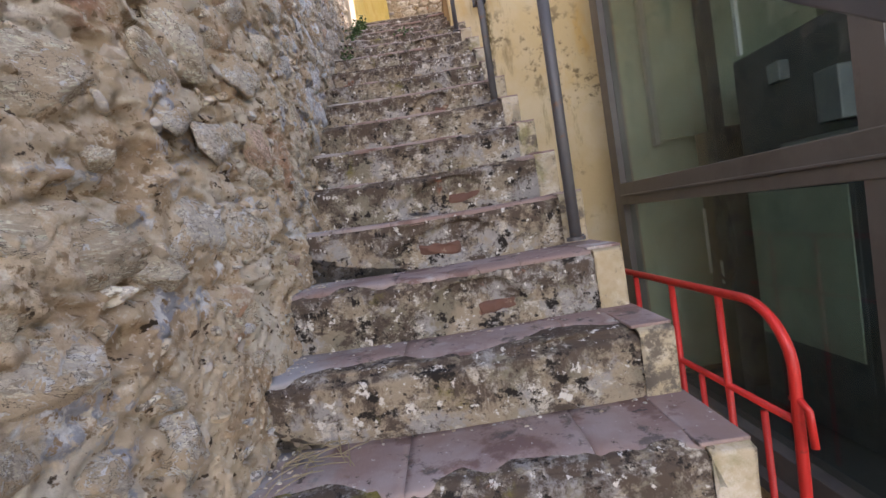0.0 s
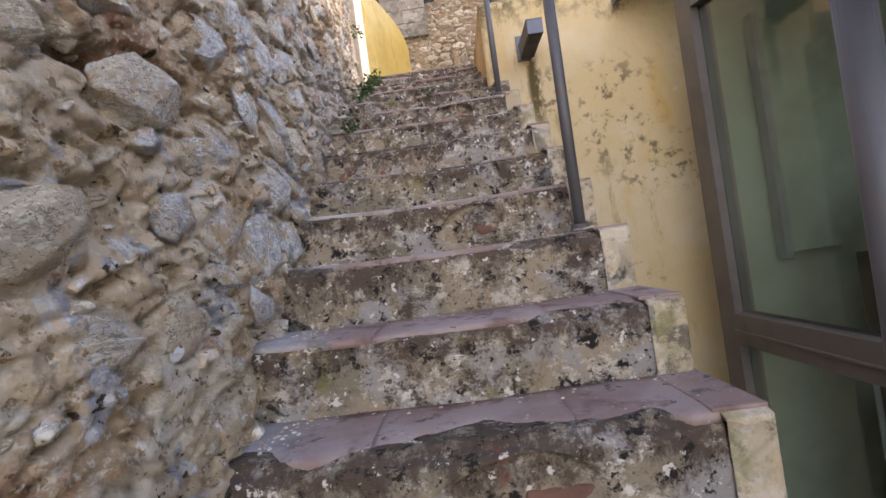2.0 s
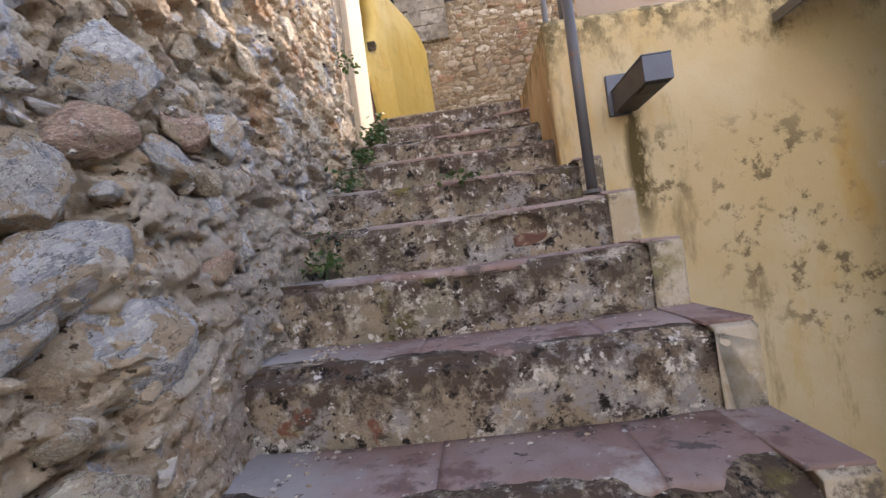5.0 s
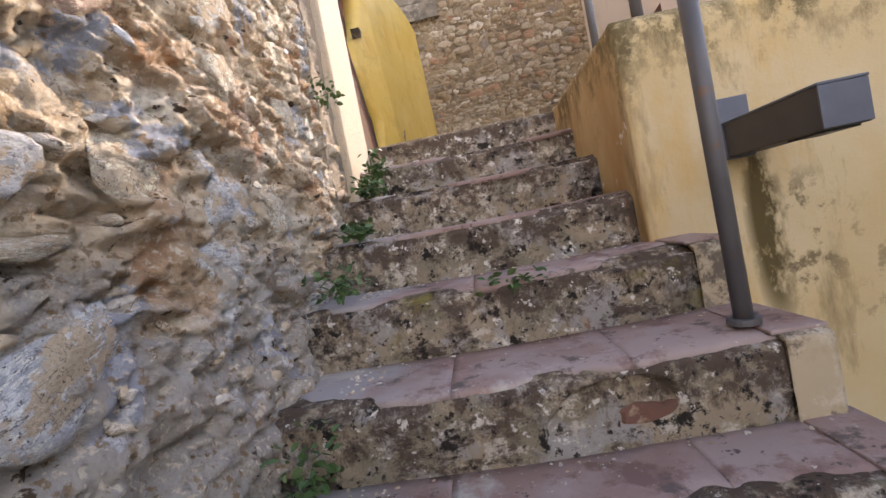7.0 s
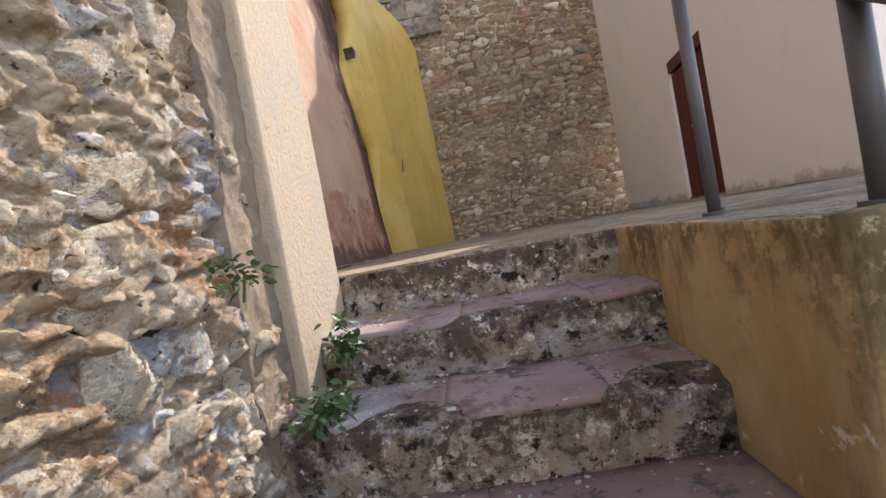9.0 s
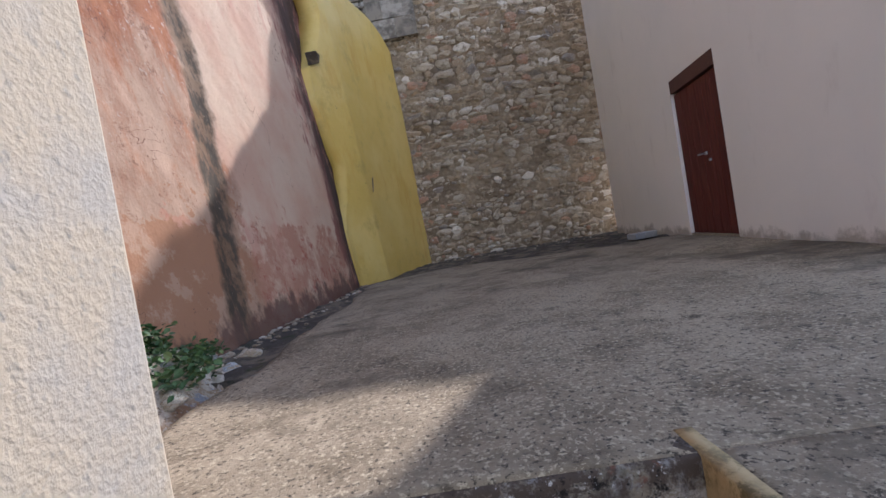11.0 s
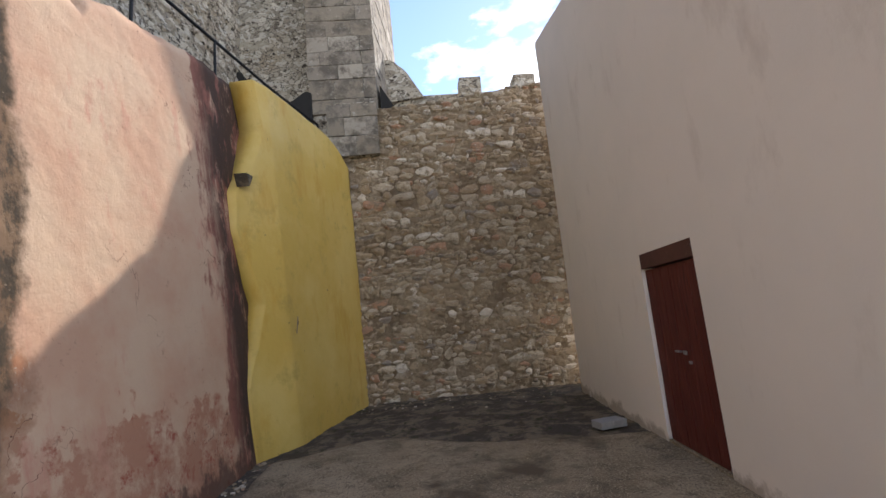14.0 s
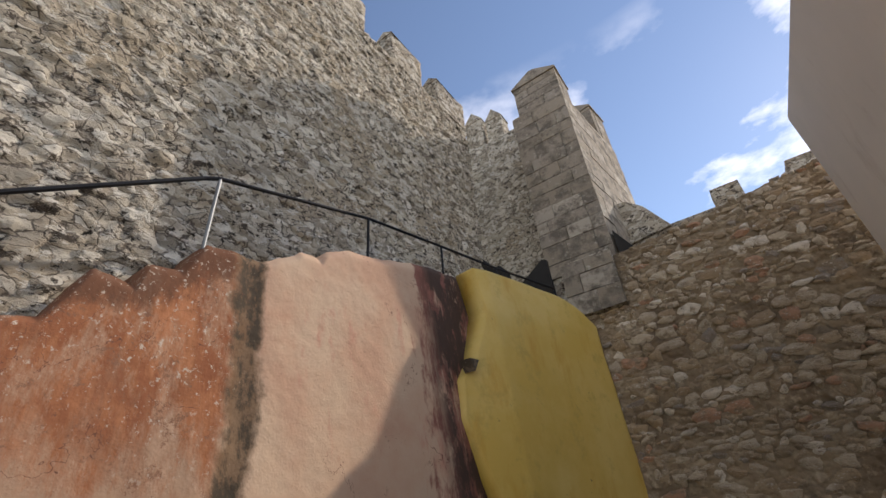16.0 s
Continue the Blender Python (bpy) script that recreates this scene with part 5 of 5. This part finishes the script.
def blocks(fixed, axis, a0, a1, z0, z1, seed, course=0.36, length=0.62, proud=0.06, m=None, keep=1.0):
    """Courses of ashlar on a vertical face; axis 0: the face runs along x at y = fixed, axis 1: along y at x = fixed."""
    r = random.Random(seed)
    z = z0
    while z < z1 - 0.08:
        h = min(course * r.uniform(0.8, 1.2), z1 - z)
        a = a0
        first = r.uniform(0.35, 1.0)
        while a < a1 - 0.04:
            l = min(length * (first if a == a0 else r.uniform(0.7, 1.4)), a1 - a)
            if a1 - a - l < 0.16:
                l = a1 - a
            out = proud * r.uniform(0.75, 1.0)
            if axis == 0:
                lo, hi = (a + 0.007, fixed - out, z + 0.007), (a + l - 0.007, fixed + 0.05, z + h - 0.007)
            else:
                lo, hi = (fixed - 0.05, a + 0.007, z + 0.007), (fixed + out, a + l - 0.007, z + h - 0.007)
            bm = bmesh.new()
            add_box(bm, lo, hi, 0.0, m)
            for v in bm.verts:
                v.co += Vector((r.uniform(-1, 1), r.uniform(-1, 1), r.uniform(-1, 1))) * 0.008
            part("ashlar_block", bm, MAT["ashlar"], tower)
            a += l
        z += h
blocks(17.46, 0, -1.70, 0.03, 12.0, 17.9, 1, 0.46, 0.78)
blocks(16.84, 0, -1.18, 0.03, 10.62, 11.98, 2, 0.42, 0.7)
turn = Matrix.Translation((-0.02, 17.46, 0)) @ pose(0, 0, 0, 0, 0, -7.7)
blocks(0.0, 1, -0.04, 3.57, 12.0, 17.9, 3, 0.40, 0.8, 0.06, turn)
def merlon_blocks(xa, xb, ya, yb, z0, z1, peak, m=None):
    """A merlon of courses under a gabled cap that rises across x."""
    part("merlon", box((xa + 0.03, ya + 0.03, z0), (xb - 0.03, yb - 0.03, z1), 0, m), MAT["castle"], tower)
    z, r = z0, random.Random(int(ya * 10))
    while z < z1 - 0.05:
        h = min(0.34, z1 - z)
        cut = r.uniform(0.3, 0.7)
        for fa, fb in ((0, cut), (cut, 1)):
            a, c = xa + (xb - xa) * fa, xa + (xb - xa) * fb
            part("ashlar_block", box((a + 0.006, ya - 0.01, z + 0.006), (c - 0.006, ya + 0.3, z + h - 0.006), 0.008, m), MAT["ashlar"], tower)
            a, c = ya + 0.3 + (yb - ya - 0.3) * fa, ya + 0.3 + (yb - ya - 0.3) * fb
            part("ashlar_block", box((xb - 0.2, a + 0.006, z + 0.006), (xb + 0.01, c - 0.006, z + h - 0.006), 0.008, m), MAT["ashlar"], tower)
        z += h
    cap = bmesh.new()
    xm, pts = (xa + xb) / 2, []
    for y in (ya - 0.05, yb + 0.05):
        for x, zz in ((xa - 0.05, z1), (xb + 0.05, z1), (xb + 0.05, z1 + 0.05), (xm + 0.08, z1 + peak), (xm - 0.08, z1 + peak), (xa - 0.05, z1 + 0.05)):
            pts.append(cap.verts.new((m @ Vector((x, y, zz))) if m else (x, y, zz)))
    cap.faces.new(pts[:6][::-1])
    cap.faces.new(pts[6:])
    for i in range(6):
        j = (i + 1) % 6
        cap.faces.new((pts[i], pts[j], pts[6 + j], pts[6 + i]))
    part("merlon_cap", cap, MAT["ashlar"], tower)
merlon_blocks(-1.45, 0.03, 17.42, 18.5, 17.9, 19.15, 0.45)
merlon_blocks(-1.2, 0.02, 2.5, 3.55, 17.9, 19.4, 0.45, turn)
# dark openings: solid near-black slabs, the shade inside put into their colour
def opening_slab(pts, ya, yb):
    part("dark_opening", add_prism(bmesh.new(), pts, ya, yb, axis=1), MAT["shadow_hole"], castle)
opening_slab([(-2.55, 10.6), (-1.62, 10.6), (-1.62, 12.55), (-1.75, 12.6), (-2.55, 12.05)], 17.30, 17.9)
opening_slab([(-3.35, 11.4), (-2.75, 11.4), (-2.80, 12.75), (-3.02, 12.75), (-3.35, 13.25)], 17.02, 17.6)
opening_slab([(0.10, 11.6), (0.62, 11.8), (0.10, 12.75)], 17.44, 18.2)

# battlements past the rubble wall
rear = thing("rear_battlement", "distant low castle parapet with square merlons", "castle wall", kind="structure")
part("parapet", box((0.2, 19.0, 9.0), (9.0, 19.6, 13.2)), MAT["castle"], rear)
for xa, xb in ((2.4, 3.05), (4.05, 4.7), (5.7, 6.35)):
    part("merlon", box((xa, 19.0, 13.19), (xb, 19.55, 13.72), 0.02), MAT["castle"], rear)
ramp = bmesh.new()
add_prism(ramp, [(0.2, 13.0), (1.30, 13.12), (0.82, 13.98), (0.45, 14.32), (0.2, 14.36)], 18.9, 19.08, axis=1)
part("ramp", ramp, MAT["castle"], rear)

# iron rail along the wall walk
walk_rail = thing("wall_walk_rail", "thin dark iron hand rail along the castle wall walk", "hand rail", (-2.65, 9.5, 9.6))
RP = [(-2.78, 5.5, 7.6, 6.5), (-2.70, 9.30, 10.52, 9.5), (-2.67, 9.46, 10.60, 9.6), (-2.62, 11.9, 11.35, 10.35), (-2.35, 13.6, 11.5, 10.6), (-1.95, 15.0, 11.45, 10.6), (-1.35, 16.6, 11.35, 10.5)]
o = Vector((-2.65, 9.5, 9.6))
part("top_bar", tube([Vector(p[:3]) - o for p in RP], 0.026, 8), MAT["iron"], walk_rail)
for x, y, zt, zb in RP[2:]:
    part("upright", tube([Vector((x, y, zb)) - o, Vector((x, y, zt)) - o], 0.022, 8), MAT["grey_metal"] if y < 10 else MAT["iron"], walk_rail)

# ---------------------------------------------------------------- glazed lift house
GX, GY = 1.98, 4.77
glass_house = thing("glazed_shed", "brown-framed glazed shed with sloping roof beside the stairs", "shed", (GX, GY, 0))
def gpart(name, bm, material, label=""):
    return under(part(name, bm, material, None, label), glass_house)
def roof_z(y):
    return 4.62 - 0.20 * (4.77 - y)
frame_bm = lambda lo, hi: box(lo, hi, 0.006)
gpart("corner_post", add_prism(bmesh.new(), [(GY - 0.19, -0.4), (GY, -0.4), (GY, roof_z(GY) - 0.05), (GY - 0.19, roof_z(GY - 0.19) - 0.05)], GX - 0.05, GX + 0.10, axis=0), MAT["frame"])
gpart("mullion", add_prism(bmesh.new(), [(1.78, -0.4), (1.93, -0.4), (1.93, roof_z(1.93) - 0.05), (1.78, roof_z(1.78) - 0.05)], GX - 0.05, GX + 0.10, axis=0), MAT["frame"])
gpart("mullion", add_prism(bmesh.new(), [(-0.3, -0.4), (-0.15, -0.4), (-0.15, roof_z(-0.15) - 0.05), (-0.3, roof_z(-0.3) - 0.05)], GX - 0.05, GX + 0.10, axis=0), MAT["frame"])
gpart("transom", frame_bm((GX - 0.06, -0.15, 1.80), (GX + 0.09, GY - 0.19, 2.02)), MAT["frame"])
gpart("transom_bead", frame_bm((GX - 0.075, -0.15, 1.885), (GX - 0.058, GY - 0.19, 1.905)), MAT["frame"])
gpart("bottom_rail", frame_bm((GX - 0.08, -0.15, -0.02), (GX + 0.09, GY - 0.19, 0.16)), MAT["frame"])
gpart("sill", frame_bm((GX - 0.16, -0.3, -0.10), (GX + 0.02, GY, -0.022)), MAT["frame"])
gpart("plinth", box((GX - 0.04, -0.3, -0.4), (GX + 0.2, GY, -0.102)), MAT["ochre"])
gpart("top_rail", add_prism(bmesh.new(), [(-0.15, roof_z(-0.15) - 0.32), (GY - 0.19, roof_z(GY - 0.19) - 0.32), (GY - 0.19, roof_z(GY - 0.19) - 0.05), (-0.15, roof_z(-0.15) - 0.05)], GX - 0.045, GX + 0.09, axis=0), MAT["frame"])
for lo, hi in ((1.93, GY - 0.19), (-0.15, 1.78)):
    pane = gpart("pane", add_prism(bmesh.new(), [(lo, 2.02), (hi, 2.02), (hi, roof_z(hi) - 0.32), (lo, max(2.03, roof_z(lo) - 0.32))], GX + 0.01, GX + 0.018, axis=0), MAT["glass"])
    pane.visible_shadow = False
    pane = gpart("pane", box((GX + 0.01, lo, 0.16), (GX + 0.018, hi, 1.80)), MAT["glass"])
    pane.visible_shadow = False
gpart("fascia", add_prism(bmesh.new(), [(-0.6, roof_z(-0.6) - 0.048), (GY, roof_z(GY) - 0.048), (GY, roof_z(GY) + 0.7), (-0.6, roof_z(-0.6) + 0.7)], GX - 0.03, GX + 0.10, axis=0), MAT["frame"])
gpart("roof", add_prism(bmesh.new(), [(-0.6, roof_z(-0.6) + 0.702), (GY, roof_z(GY) + 0.702), (GY, roof_z(GY) + 0.78), (-0.6, roof_z(-0.6) + 0.78)], GX - 0.05, 5.0, axis=0), MAT["frame"])
gpart("soffit", add_prism(bmesh.new(), [(1.70, 4.74), (3.2, 5.5), (3.2, 5.6), (1.70, 4.79)], 4.80, 5.34, axis=1), MAT["frame"])
gpart("back_wall", add_prism(bmesh.new(), [(-0.3, -0.4), (GY, -0.4), (GY, roof_z(GY) + 0.70), (-0.3, roof_z(-0.3) + 0.70)], 4.2, 4.4, axis=0), MAT["green"])
gpart("end_wall", add_prism(bmesh.new(), [(GX + 0.10, -0.4), (4.2, -0.4), (4.2, 5.25), (GX + 0.10, 5.25)], GY - 0.10, GY, axis=1), MAT["green"])
gpart("floor_slab", box((GX + 0.1, -0.3, -0.4), (4.2, GY - 0.1, -0.05)), MAT["dark_floor"])

# machinery inside
hoist = thing("hoist_cabinet", "dark grey hoist cabinet standing behind the glass", "machine", (2.9, 3.3, -0.05))
part("body", box((-0.25, -0.7, 0), (0.75, 0.45, 2.9), 0.02), MAT["dark_floor"], hoist)
part("door_panel", box((-0.275, -0.52, 0.62), (-0.263, 0.40, 1.80), 0.004), MAT["green"], hoist, "grey-green metal door panel")
part("column", box((-0.30, 0.70, 0), (-0.06, 1.02, 2.42), 0.01), MAT["black"], hoist)
# pale strips: white reflections of sky and tubes, put in as solid parts
for y, z0, z1 in ((0.985, 1.06, 1.70), (0.80, 0.98, 1.20), (0.60, 2.55, 2.75)):
    part("cover_strip", box((-0.315, y, z0), (-0.301, y + 0.035, z1), 0.003), MAT["pale_glint"], hoist, "pale strip standing for a reflection")
# one more reflection, higher up, as a pale bar
part("upper_rail", box((-0.32, 0.24, 2.90), (-0.29, 0.28, 3.40), 0.004), MAT["pale_glint"], hoist)
# grey boxes added where bright highlights fall on the machine
part("junction_box", box((-0.34, -0.16, 2.58), (-0.26, -0.04, 2.72), 0.01), MAT["grey_metal"], hoist)
part("control_box", box((-0.42, -0.70, 2.20), (-0.26, -0.52, 2.52), 0.01), MAT["grey_metal"], hoist)
part("dark_panel", box((-0.262, -0.55, 0.2), (-0.25, 0.30, 2.0), 0.004), MAT["dark_floor"], hoist)
part("guide_rail", box((-0.42, 0.52, 0), (-0.32, 0.62, 3.6), 0.006), MAT["black"], hoist)
part("cable", tube([(-0.42, 0.56 + 0.16 * math.sin(a * 0.5), 1.9 - 0.85 * math.sin(a * math.pi / 12)) for a in range(13)], 0.014, 8), MAT["black"], hoist, "hanging black cable loop")
bench = thing("work_bench", "dark metal work bench with equipment behind the glass", "bench", (3.0, 1.9, -0.05))
part("top", box((-0.5, -0.6, 0.86), (0.5, 0.6, 0.92), 0.01), MAT["black"], bench)
for sx in (-0.45, 0.45):
    for sy in (-0.55, 0.55):
        part("leg", box((sx - 0.025, sy - 0.025, 0), (sx + 0.025, sy + 0.025, 0.86)), MAT["grey_metal"], bench)
motor = thing("winch_motor", "grey winch motor bolted up on a steel frame", "machine", (3.0, 2.3, 2.1))
part("drum", tube([(-0.1, -0.35, 0.3), (-0.1, 0.35, 0.3)], 0.24, 24), MAT["grey_metal"], motor)
part("gearbox", box((-0.35, -0.2, 0.0), (0.2, 0.25, 0.28), 0.03), MAT["black"], motor)
part("beam", box((-0.45, -0.8, -0.14), (0.45, 0.9, -0.01), 0.01), MAT["grey_metal"], motor)
for sy in (-0.7, 0.8):
    part("stand", box((-0.06, sy - 0.06, -2.15), (0.06, sy + 0.06, -0.14)), MAT["grey_metal"], motor)
panel = thing("wall_panel", "tall pale metal panel fixed on the green wall", "panel", (2.7, 4.6, 2.2))
part("sheet_metal", box((-0.30, -0.03, 0.2), (0.05, 0.045, 1.9), 0.008), MAT["green"], panel)
part("edge_strip", box((-0.36, -0.045, 0.15), (-0.31, 0.045, 1.95), 0.006), MAT["grey_metal"], panel)

# red railing in front of the glass
red = thing("red_railing", "bright red painted steel railing with a curved end", "railing", (1.22, 1.53, -0.4))
ro = Vector((1.22, 1.53, -0.4))
arc = [(1.22, 1.75 - 0.235 * math.sin(a), 1.175 + 0.235 * math.cos(a)) for a in (i * math.pi / 20 for i in range(11))]
bar = [(1.22, 4.0, 1.385), (1.22, 3.0, 1.39)] + arc + [(1.22, 1.525, 0.6), (1.22, 1.53, -0.4)]
part("top_bar", tube([Vector(p) - ro for p in bar], 0.020, 12), MAT["red"], red, smooth=True)
part("lower_bar", tube([Vector(p) - ro for p in ((1.22, 4.0, 0.93), (1.22, 1.53, 0.985))], 0.016, 10), MAT["red"], red, smooth=True)
for y in (1.92, 2.33, 2.78, 3.25, 3.7):
    part("upright", tube([Vector((1.22, y, 1.40)) - ro, Vector((1.22, y, -0.4)) - ro], 0.016, 10), MAT["red"], red, smooth=True)
for y in (1.70, 2.14, 2.58):
    part("baluster", tube([Vector((1.22, y, 0.95)) - ro, Vector((1.22, y, -0.4)) - ro], 0.014, 10), MAT["red"], red, smooth=True)
part("hook", tube([Vector(p) - ro for p in ((1.22, 1.54, 1.07), (1.22, 1.50, 1.075), (1.22, 1.465, 1.05), (1.22, 1.455, 0.92))], 0.014, 10), MAT["red"], red, smooth=True)

# ---------------------------------------------------------------- plants and small things
def plant(y, x, z, spread, count, size, seed, label):
    p = thing("wall_plant", label, "plant", (x, y, z), "weeds by the stairs")
    leaves("leaves", (0, 0, 0), spread, count, size, p, seed)
    part("stem", tube([(0, 0, -0.03), (0.01, 0.01, spread[2] * 0.8)], 0.004, 6), MAT["leaf"], p)
plant(5.52, -0.63, 4.37, (0.035, 0.06, 0.03), 110, 0.032, 1, "small green ivy weed in the step corner")
plant(5.92, -0.63, 4.59, (0.04, 0.07, 0.04), 150, 0.032, 2, "green ivy weed growing at the pilaster foot")
plant(6.16, -0.62, 4.70, (0.03, 0.04, 0.08), 120, 0.032, 3, "upright green weed against the pilaster")
plant(5.2, -0.65, 4.16, (0.05, 0.08, 0.06), 70, 0.03, 4, "low green weed at the wall foot")
plant(4.70, -0.66, 3.72, (0.04, 0.07, 0.09), 90, 0.03, 5, "dark green weed rooted in the wall foot")
plant(5.70, -0.70, 5.02, (0.03, 0.05, 0.05), 60, 0.026, 6, "small pale green weed on the stone wall")
plant(5.11, -0.05, 4.10, (0.07, 0.02, 0.02), 40, 0.03, 8, "flat green weed in the riser crack")
def bush_at(label, at, spread, count, size, seed):
    b = thing("bush", label, "bush", at)
    leaves("leaves", (0, 0, 0), spread, count, size, b, seed)
    part("stem", tube([(0, 0, -0.06), (0.02, 0.03, spread[2])], 0.008, 6), MAT["wood"], b)
bush_at("low green ivy bush in the rubble pit", (-1.66, 7.94, 5.02), (0.13, 0.16, 0.09), 620, 0.045, 21)
bush_at("dark green ivy bush against the pink wall foot", (-1.86, 8.02, 5.20), (0.08, 0.12, 0.08), 420, 0.042, 22)
bush_at("small dark green ivy tuft at the terrace edge", (-1.80, 8.48, 5.04), (0.07, 0.10, 0.06), 300, 0.042, 23)
bush_at("sparse pale green weed among the rubble", (-1.80, 7.62, 5.16), (0.06, 0.08, 0.06), 70, 0.045, 24)
pit = thing("rubble_heap", "pale rubble heap between pilaster and pink wall", "rubble", kind="structure")
def pit_top(u, v):
    return u, v, 4.80 + 0.07 * np.clip((-1.42 - u) / 0.3, 0, 1) + 0.08 * fbm(u * 2, v * 2, 0, 4, 61) + 0.07 * cells(u, v, 0.22, 1.2, 8) + 0.42 * np.clip((8.95 - v) / 1.2, 0, 1) * np.clip((-1.42 - u) / 0.4, 0, 1)
sheet("earth", pit_top, np.linspace(-2.6, -1.30, 70), np.linspace(6.6, 9.6, 130), (0, 0, -0.5), MAT["mortar"], pit)
rng = random.Random(77)
for i in range(46):
    x, y, r = rng.uniform(-2.30, -1.50), rng.uniform(7.0, 8.9), rng.uniform(0.03, 0.10)
    ob = new("stone", SMALL_ROCKS["tan_stone" if i % 3 else "grey_stone"][i % 6])
    ob.matrix_world = Matrix.Translation((x, y, float(pit_top(np.array([x]), np.array([y]))[2][0]) + r * 0.3)) @ Euler((rng.uniform(-0.4, 0.4), rng.uniform(-0.4, 0.4), rng.uniform(0, 6))).to_matrix().to_4x4() @ Matrix.Diagonal((r * 2.4, r * 1.9, r * 1.4, 1))
    ob.parent = pit
cement = thing("cement_block", "loose grey cement block lying on the terrace", "block", (3.10, 12.98, TERRACE))
part("block_body", box((-0.20, -0.12, 0), (0.20, 0.12, 0.10), 0.012, pose(0, 0, 0, 0, 0, 12)), MAT["block"], cement)


patch_at = Matrix.Translation((-1.30, 13.97, 6.75)) @ pose(0, 0, 0, 0, 6, 14)
part("bare_patch", box((0.0, -0.10, -0.13), (0.012, 0.10, 0.13), 0.005, patch_at), MAT["render_b"], yellow, "small bare plaster patch")
part("crack", tube([patch_at @ Vector(q) for q in ((0.01, 0.22, -0.12), (0.012, 0.27, -0.04), (0.012, 0.25, 0.04), (0.012, 0.31, 0.10))], 0.006, 6), MAT["shadow_hole"], yellow)

# grit on the treads and litter along the wall foot
rng = random.Random(91)
spots = []
for k, (y0, z1) in enumerate(STEPS):
    y1 = STEPS[k + 1][0] if k + 1 < len(STEPS) else TOP_Y
    for _ in range(60):
        edge = abs(rng.gauss(0, 0.07))
        x = -0.62 + edge if rng.random() < 0.55 else rng.uniform(-0.55, step_right(y0))
        y = rng.uniform(y0 + 0.10, y1) if x < -0.5 else y1 - abs(rng.gauss(0, 0.035))
        r = rng.uniform(0.003, 0.010)
        spots.append(Matrix.Translation((x, y, z1 + 0.003 - 0.014 * math.cos((x + 0.05) * 2.2))) @ Euler((0, 0, rng.uniform(0, 6))).to_matrix().to_4x4() @ Matrix.Diagonal((r * 2.6, r * 1.8, r * 1.4, 1)))
scatter("grit", PEBBLES, spots, MAT["field_i"], stairs)
def debris(at, spread, count, seed, label):
    heap = thing("dry_debris", label, "debris", at)
    r = random.Random(seed)
    for _ in range(count):
        x, y = r.gauss(0, spread[0]), r.gauss(0, spread[1])
        a, l = r.uniform(0, 6.28), r.uniform(0.025, 0.07)
        d = Vector((math.cos(a) * l, math.sin(a) * l, r.uniform(-0.004, 0.012)))
        p = Vector((x, y, r.uniform(0.004, 0.018)))
        part("twig", tube([p - d, p + 0.2 * d + Vector((0, 0, 0.004)), p + d], 0.0016, 5), MAT["straw"], heap)


debris((-0.47, 1.30, 1.224), (0.06, 0.05), 34, 5, "dry straw and twigs on the step by the wall")
debris((0.40, 6.50, 4.777), (0.06, 0.05), 22, 6, "dry twigs and leaf crumbs on the top step")
debris((-0.52, 6.45, 4.777), (0.07, 0.07), 22, 7, "dry twigs in the corner of the top step")
spots = []
for _ in range(300):
    if rng.random() < 0.6:
        y = rng.uniform(8.6, 13.2)
        x = -1.70 - 0.05 * (13.28 - y) + 0.8 * abs(rng.gauss(0, 0.16)) + 0.05
    else:
        x, y = rng.uniform(-0.7, 3.4), 16.7 - abs(rng.gauss(0, 0.7))
    r = 0.006 + 0.032 * rng.random() ** 2
    spots.append(Matrix.Translation((x, y, TERRACE - 0.012)) @ Euler((0, 0, rng.uniform(0, 6))).to_matrix().to_4x4() @ Matrix.Diagonal((r * 2.8, r * 1.9, r * 0.9, 1)))
scatter("litter", PEBBLES, spots, MAT["wstone_i"], terrace)

# ---------------------------------------------------------------- stones of the far rubble wall (kept last)
rng = random.Random(23)
WALL_ROCKS = [rock_mesh("wall_stone", MAT["wstone"], 70 + i, detail=3) for i in range(12)]
near, far = [], []
z = 4.72
while z < 12.3:
    h = rng.choice((0.09, 0.12, 0.14, 0.17, 0.21))
    x = -1.2 + rng.uniform(0, 0.2)
    while x < 4.55:
        w = h * rng.choice((1.0, 1.2, 1.5, 1.8, 2.2, 2.6))
        if z + h / 2 < float(rubble_top(x)) + 0.02 and rng.random() < 0.86:
            y = 16.905 + 0.012 * (z - 5) + rng.uniform(-0.02, 0.02)
            m = (Matrix.Translation((x + w / 2, y, z + h / 2 + rng.uniform(-0.045, 0.045))) @ Euler((rng.uniform(-0.2, 0.2), rng.uniform(-0.20, 0.20), rng.uniform(-0.2, 0.2))).to_matrix().to_4x4()
                 @ Matrix.Diagonal((w * 1.3, 0.13, h * rng.uniform(1.1, 1.5), 1)))
            (near if 6.9 < z < 10.2 and -0.2 < x < 4.2 and len(near) < 300 else far).append(m)
        x += w + rng.uniform(0.0, 0.03)
    z += h * 0.93
for i, m in enumerate(near):
    ob = new("stone", WALL_ROCKS[i % len(WALL_ROCKS)])
    ob.matrix_world = m
    ob.parent = rubble
scatter("stones", WALL_ROCKS, far, MAT["wstone_i"], rubble)
